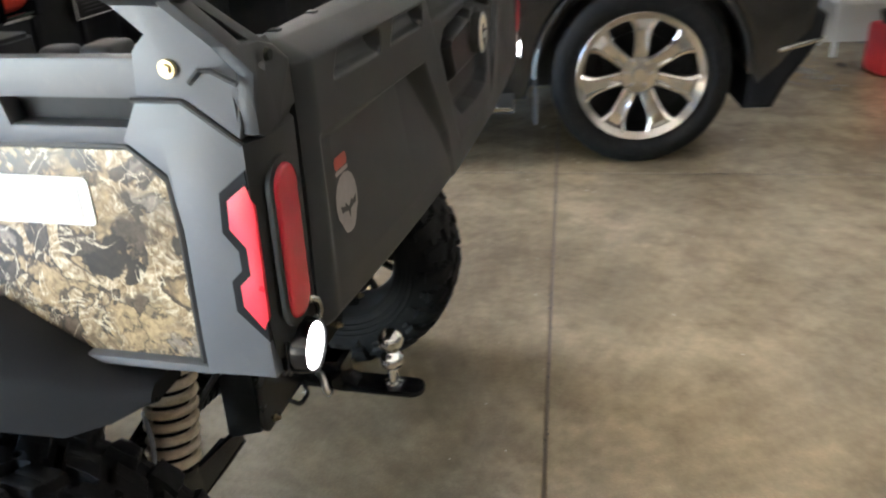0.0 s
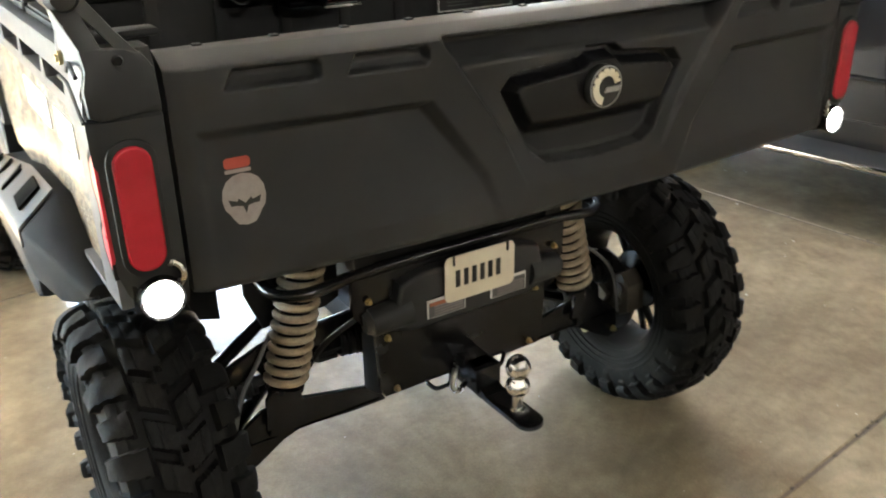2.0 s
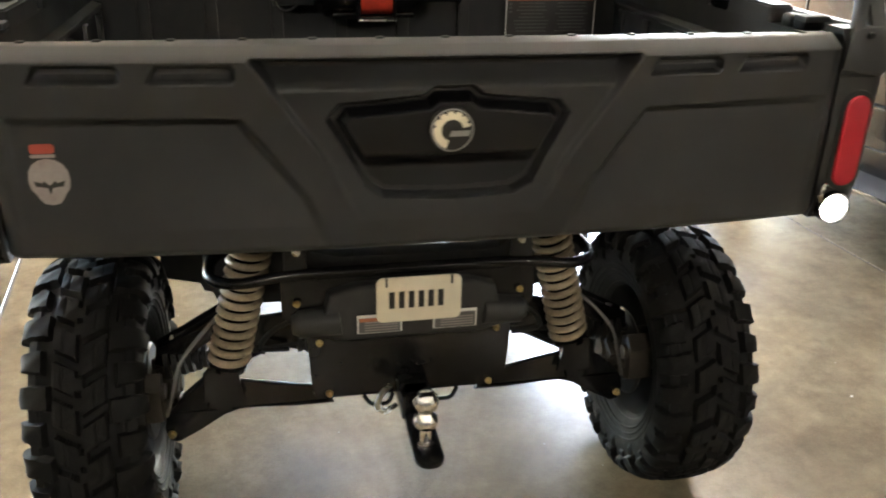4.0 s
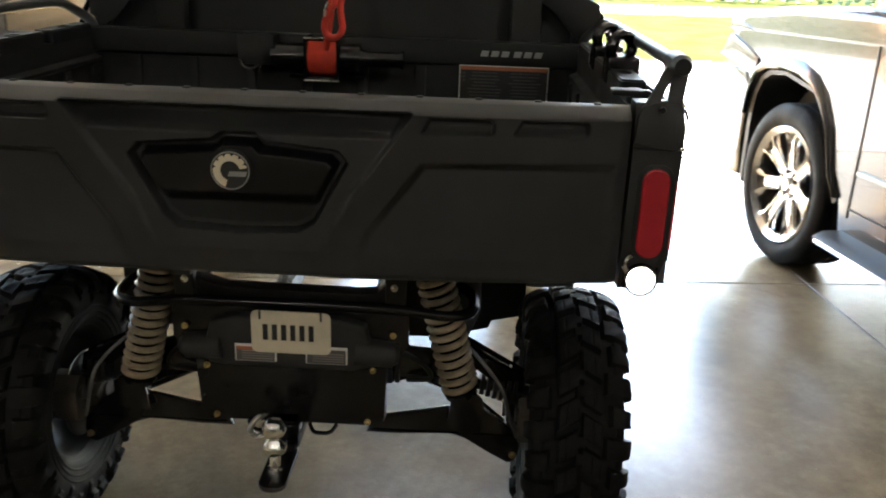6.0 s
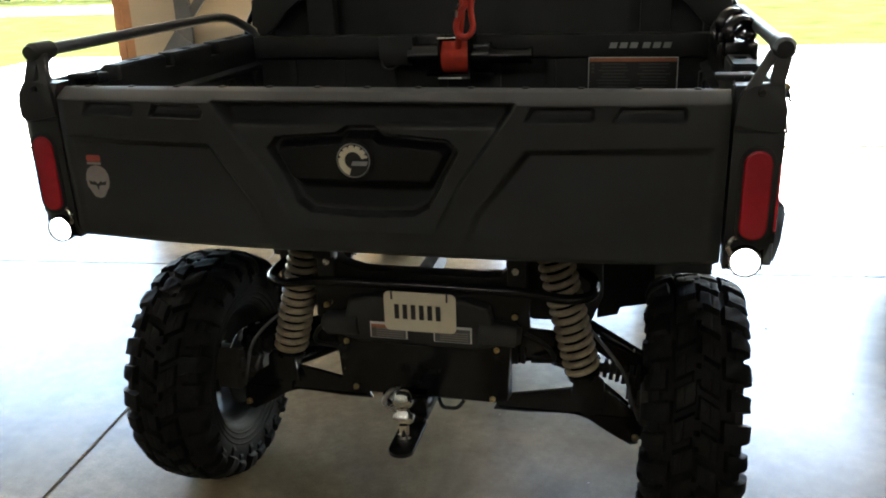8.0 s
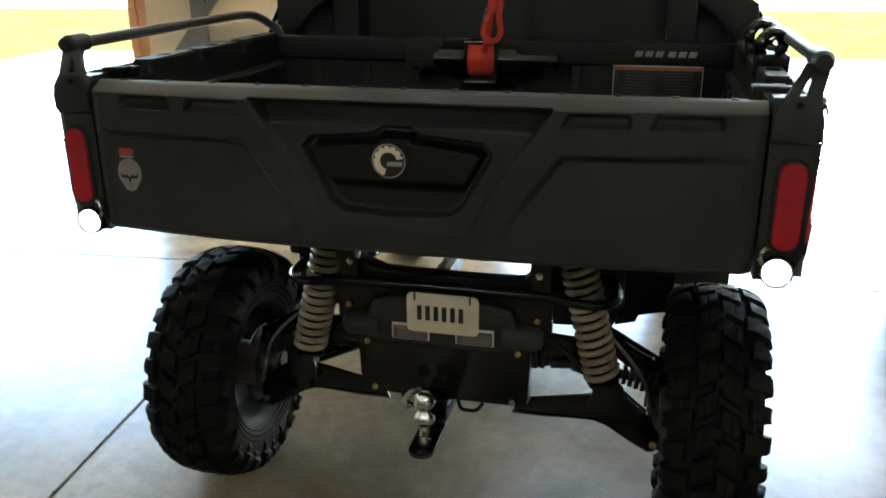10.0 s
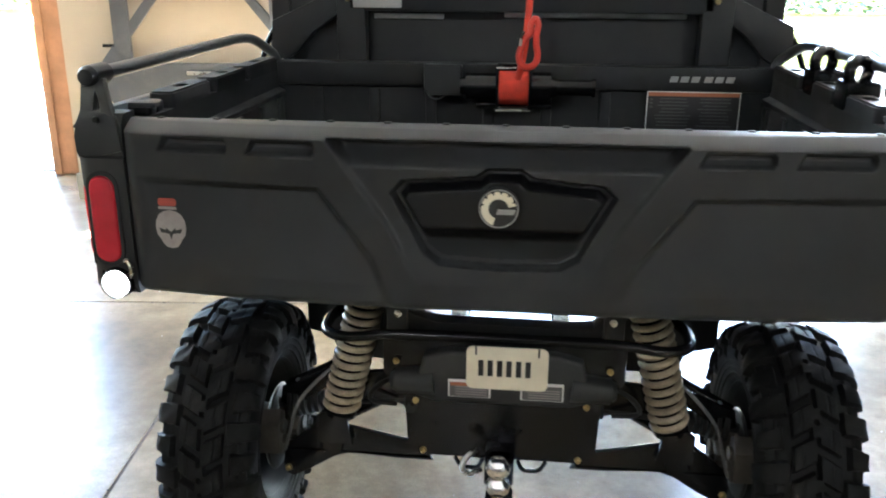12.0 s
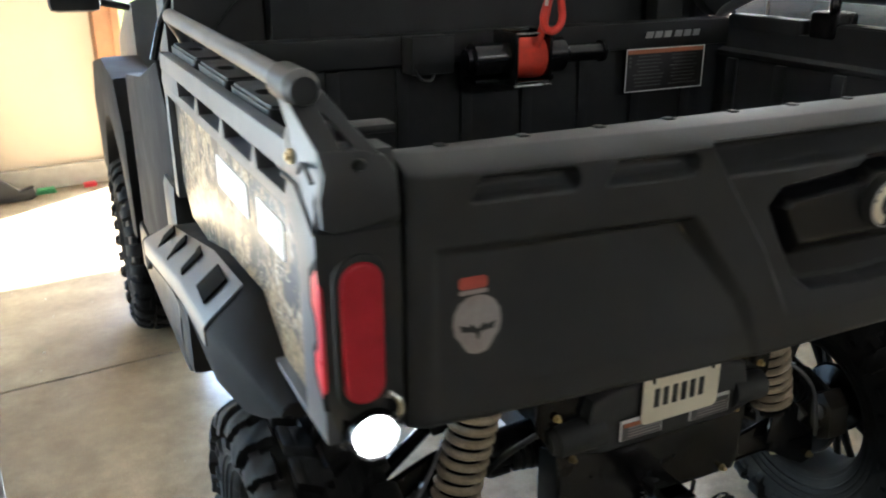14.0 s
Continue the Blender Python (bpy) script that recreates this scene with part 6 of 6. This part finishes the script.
for y, w, h in ((-0.25, 0.28, 0.22), (0.15, 0.34, 0.18)):
    bm = fresh()
    box(bm, (0, 0, h / 2), (0.30, w, h), bevel=0.012)
    tagged(part("storage_box", bm, DARK_PART, None, "", True, ROOM @ pose(4.62, -2.35 + y, 0.865)), "dark storage box on the pale shelf", "box", "boxes on the shelf")

# ---- tools leaning in the recess ----
def tool(name, foot, top, r, mat, label, category):
    thing = root(name, ROOM @ pose(*foot), label, category, "tools by the wall")
    bm = fresh()
    tube(bm, [(0, 0, 0.02), Vector(top) - Vector(foot)], r, 10)
    part("handle", bm, mat, thing)
    return thing


broom = tool("broom", (-0.8, 4.515, 0.0), (-0.995, 4.68, 1.597), 0.013, YELLOW, "broom with a yellow handle and black bristles, leaning on the wall", "broom")
bm = fresh()
prism(bm, [(-0.10, 0.005), (-0.07, 0.06), (-0.03, 0.12), (0.02, 0.13), (0.10, 0.06), (0.17, 0.075), (0.18, 0.02), (0.15, 0.005)], 1, -0.02, 0.03, 0.008)
part("bristles", bm, INK, broom)
tool("pole", (-0.841, 4.577, 0.0), (-1.047, 4.68, 1.494), 0.008, YELLOW, "thin yellow pole leaning on the wall beside the broom", "pole")
pan = tool("dustpan", (-1.006, 4.33, 0.0), (-1.067, 4.608, 1.133), 0.011, ORANGE_WOOD, "dark blue long-handled dustpan with an orange handle", "dustpan")
bm = fresh()
prism(bm, [(-0.07, 0.0), (-0.05, 0.22), (0.03, 0.26), (0.10, 0.0)], 1, -0.05, 0.03, 0.012)
part("pan", bm, BLUE_PLASTIC, pan)
bm = fresh()
prism(bm, [(0.0, 0.0), (0.11, 0.0), (0.10, 0.03), (0.01, 0.03)], 1, -0.03, 0.03, 0.01)
tagged(part("green_rag", bm, worn("green_cloth", (0.05, 0.22, 0.08), 0.8), None, "", True, ROOM @ pose(-0.614, 4.618, 0)), "small dark green rag on the floor by the wall", "rag")
bm = fresh()
box(bm, (0, 0, 0.012), (0.07, 0.05, 0.024), bevel=0.006)
tagged(part("red_scrap", bm, RED_PLASTIC, None, "", True, ROOM @ pose(-0.315, 4.639, 0)), "small red plastic scrap on the floor by the wall", "scrap")

# ---- a cab door taken off and hung on the pier ----
hung = root("spare_cab_door", ROOM @ pose(-1.624, 3.939, 0.515) @ Matrix.Scale(1.03, 4), "grey framed cab door taken off and hung on the pier wall", "vehicle door")
HUNG = pose(1.6, 0, -0.5)
def hung_bar(bm, pts, a=-0.018, b=0.018):
    prism(bm, pts, 1, a, b, 0.006)
bm = fresh()
hung_bar(bm, [(-2.10, 0.93), (-2.10, 1.75), (-2.00, 1.75), (-2.00, 0.86)])
hung_bar(bm, [(-1.17, 0.86), (-1.17, 1.75), (-1.035, 1.75), (-1.035, 0.90)])
hung_bar(bm, [(-2.00, 1.245), (-2.00, 1.32), (-1.17, 1.32), (-1.17, 1.245)], -0.017, 0.017)
hung_bar(bm, [(-2.002, 1.00), (-2.002, 1.09), (-1.87, 1.25), (-1.80, 1.25)], -0.016, 0.016)
hung_bar(bm, [(-1.168, 1.04), (-1.168, 1.13), (-1.27, 1.25), (-1.335, 1.25)], -0.016, 0.016)
part("window_frame", bm, GREY_PAINT, hung, "", True, HUNG)
bm = fresh()
hung_bar(bm, [(-2.11, 0.955), (-2.255, 0.77), (-2.07, 0.53), (-1.85, 0.42), (-1.35, 0.42), (-1.12, 0.56), (-0.978, 0.79), (-1.03, 0.93), (-1.03, 0.857), (-2.00, 0.857)], -0.02, 0.02)
part("lower_panel", bm, GREY_PAINT, hung, "", True, HUNG)
bm = fresh()
rod(bm, (-2.17, 0.0, 0.955), (-2.10, 0.0, 0.955), 0.010, 10)
part("hinge_pin", bm, GLOSS_BLACK, hung, "", True, HUNG)
bm = fresh()
box(bm, (-1.60, -0.022, 0.80), (0.16, 0.012, 0.022), bevel=0.005)
part("pull_handle", bm, STEEL, hung, "bright pull handle", True, HUNG)
for x in (-2.05, -1.10):
    bm = fresh()
    tube(bm, [(x, 0.05, 1.60), (x, -0.03, 1.60), (x, -0.035, 1.66)], 0.008, 8)
    part("wall_hook", bm, STEEL, hung, "", True, HUNG)

# ---- floor slabs between the sawn joints ----
floor = root("floor", ROOM @ pose(0, 0, 0), "stained sealed concrete garage floor with sawn joints", "floor", "", "structure")
for i in range(len(U_JOINTS) - 1):
    for j in range(len(V_JOINTS) - 1):
        u0, u1, v0, v1 = U_JOINTS[i] + GAP, U_JOINTS[i + 1] - GAP, V_JOINTS[j] + GAP, V_JOINTS[j + 1] - GAP
        bm = fresh()
        box(bm, ((u0 + u1) / 2, (v0 + v1) / 2, -0.02), (u1 - u0, v1 - v0, 0.04), bevel=0.003, segs=1)
        part("slab", bm, FLOOR, floor, "", False)

# grit and paint chips on the slab, and crumbs along the sawn edges
grit_random = random.Random(5)


def flake(bm, u, v, size):
    turn = grit_random.uniform(0, 6.3)
    ring = []
    for k in range(5):
        r = size * grit_random.uniform(0.5, 1.0)
        ring.append((u + r * math.cos(turn + k * 1.257), v + 0.7 * r * math.sin(turn + k * 1.257)))
    low, high = [bm.verts.new((x, y, 0.0003)) for x, y in ring], [bm.verts.new((x * 0.9 + u * 0.1, y * 0.9 + v * 0.1, 0.0003 + size * 0.35)) for x, y in ring]
    bm.faces.new(high)
    for k in range(5):
        bm.faces.new((low[k], low[(k + 1) % 5], high[(k + 1) % 5], high[k]))


bm = fresh()
for k in range(260):
    flake(bm, grit_random.uniform(-2.4, 3.4), grit_random.uniform(-2.0, 3.2), 0.0022 + 0.006 * grit_random.random() ** 3)
tagged(part("floor_grit", bm, worn("pale_grit", (0.42, 0.38, 0.31), 0.8), None, "", False, ROOM), "pale grit and paint chips scattered on the floor", "grit", "", "stuff")
bm = fresh()
for k in range(420):
    along, off = grit_random.uniform(-2.2, 3.4), grit_random.gauss(0, 0.0035)
    u, v = ((-1.062 + off, along), (along, -0.105 + off), (2.22 + off, along), (along, 2.213 + off))[k % 4]
    flake(bm, u, v, 0.003 + 0.005 * grit_random.random() ** 2)
tagged(part("joint_crumbs", bm, worn("dark_crumbs", (0.05, 0.04, 0.03), 0.9), None, "", False, ROOM), "dark crumbs of dirt along the sawn joints", "dirt", "", "stuff")
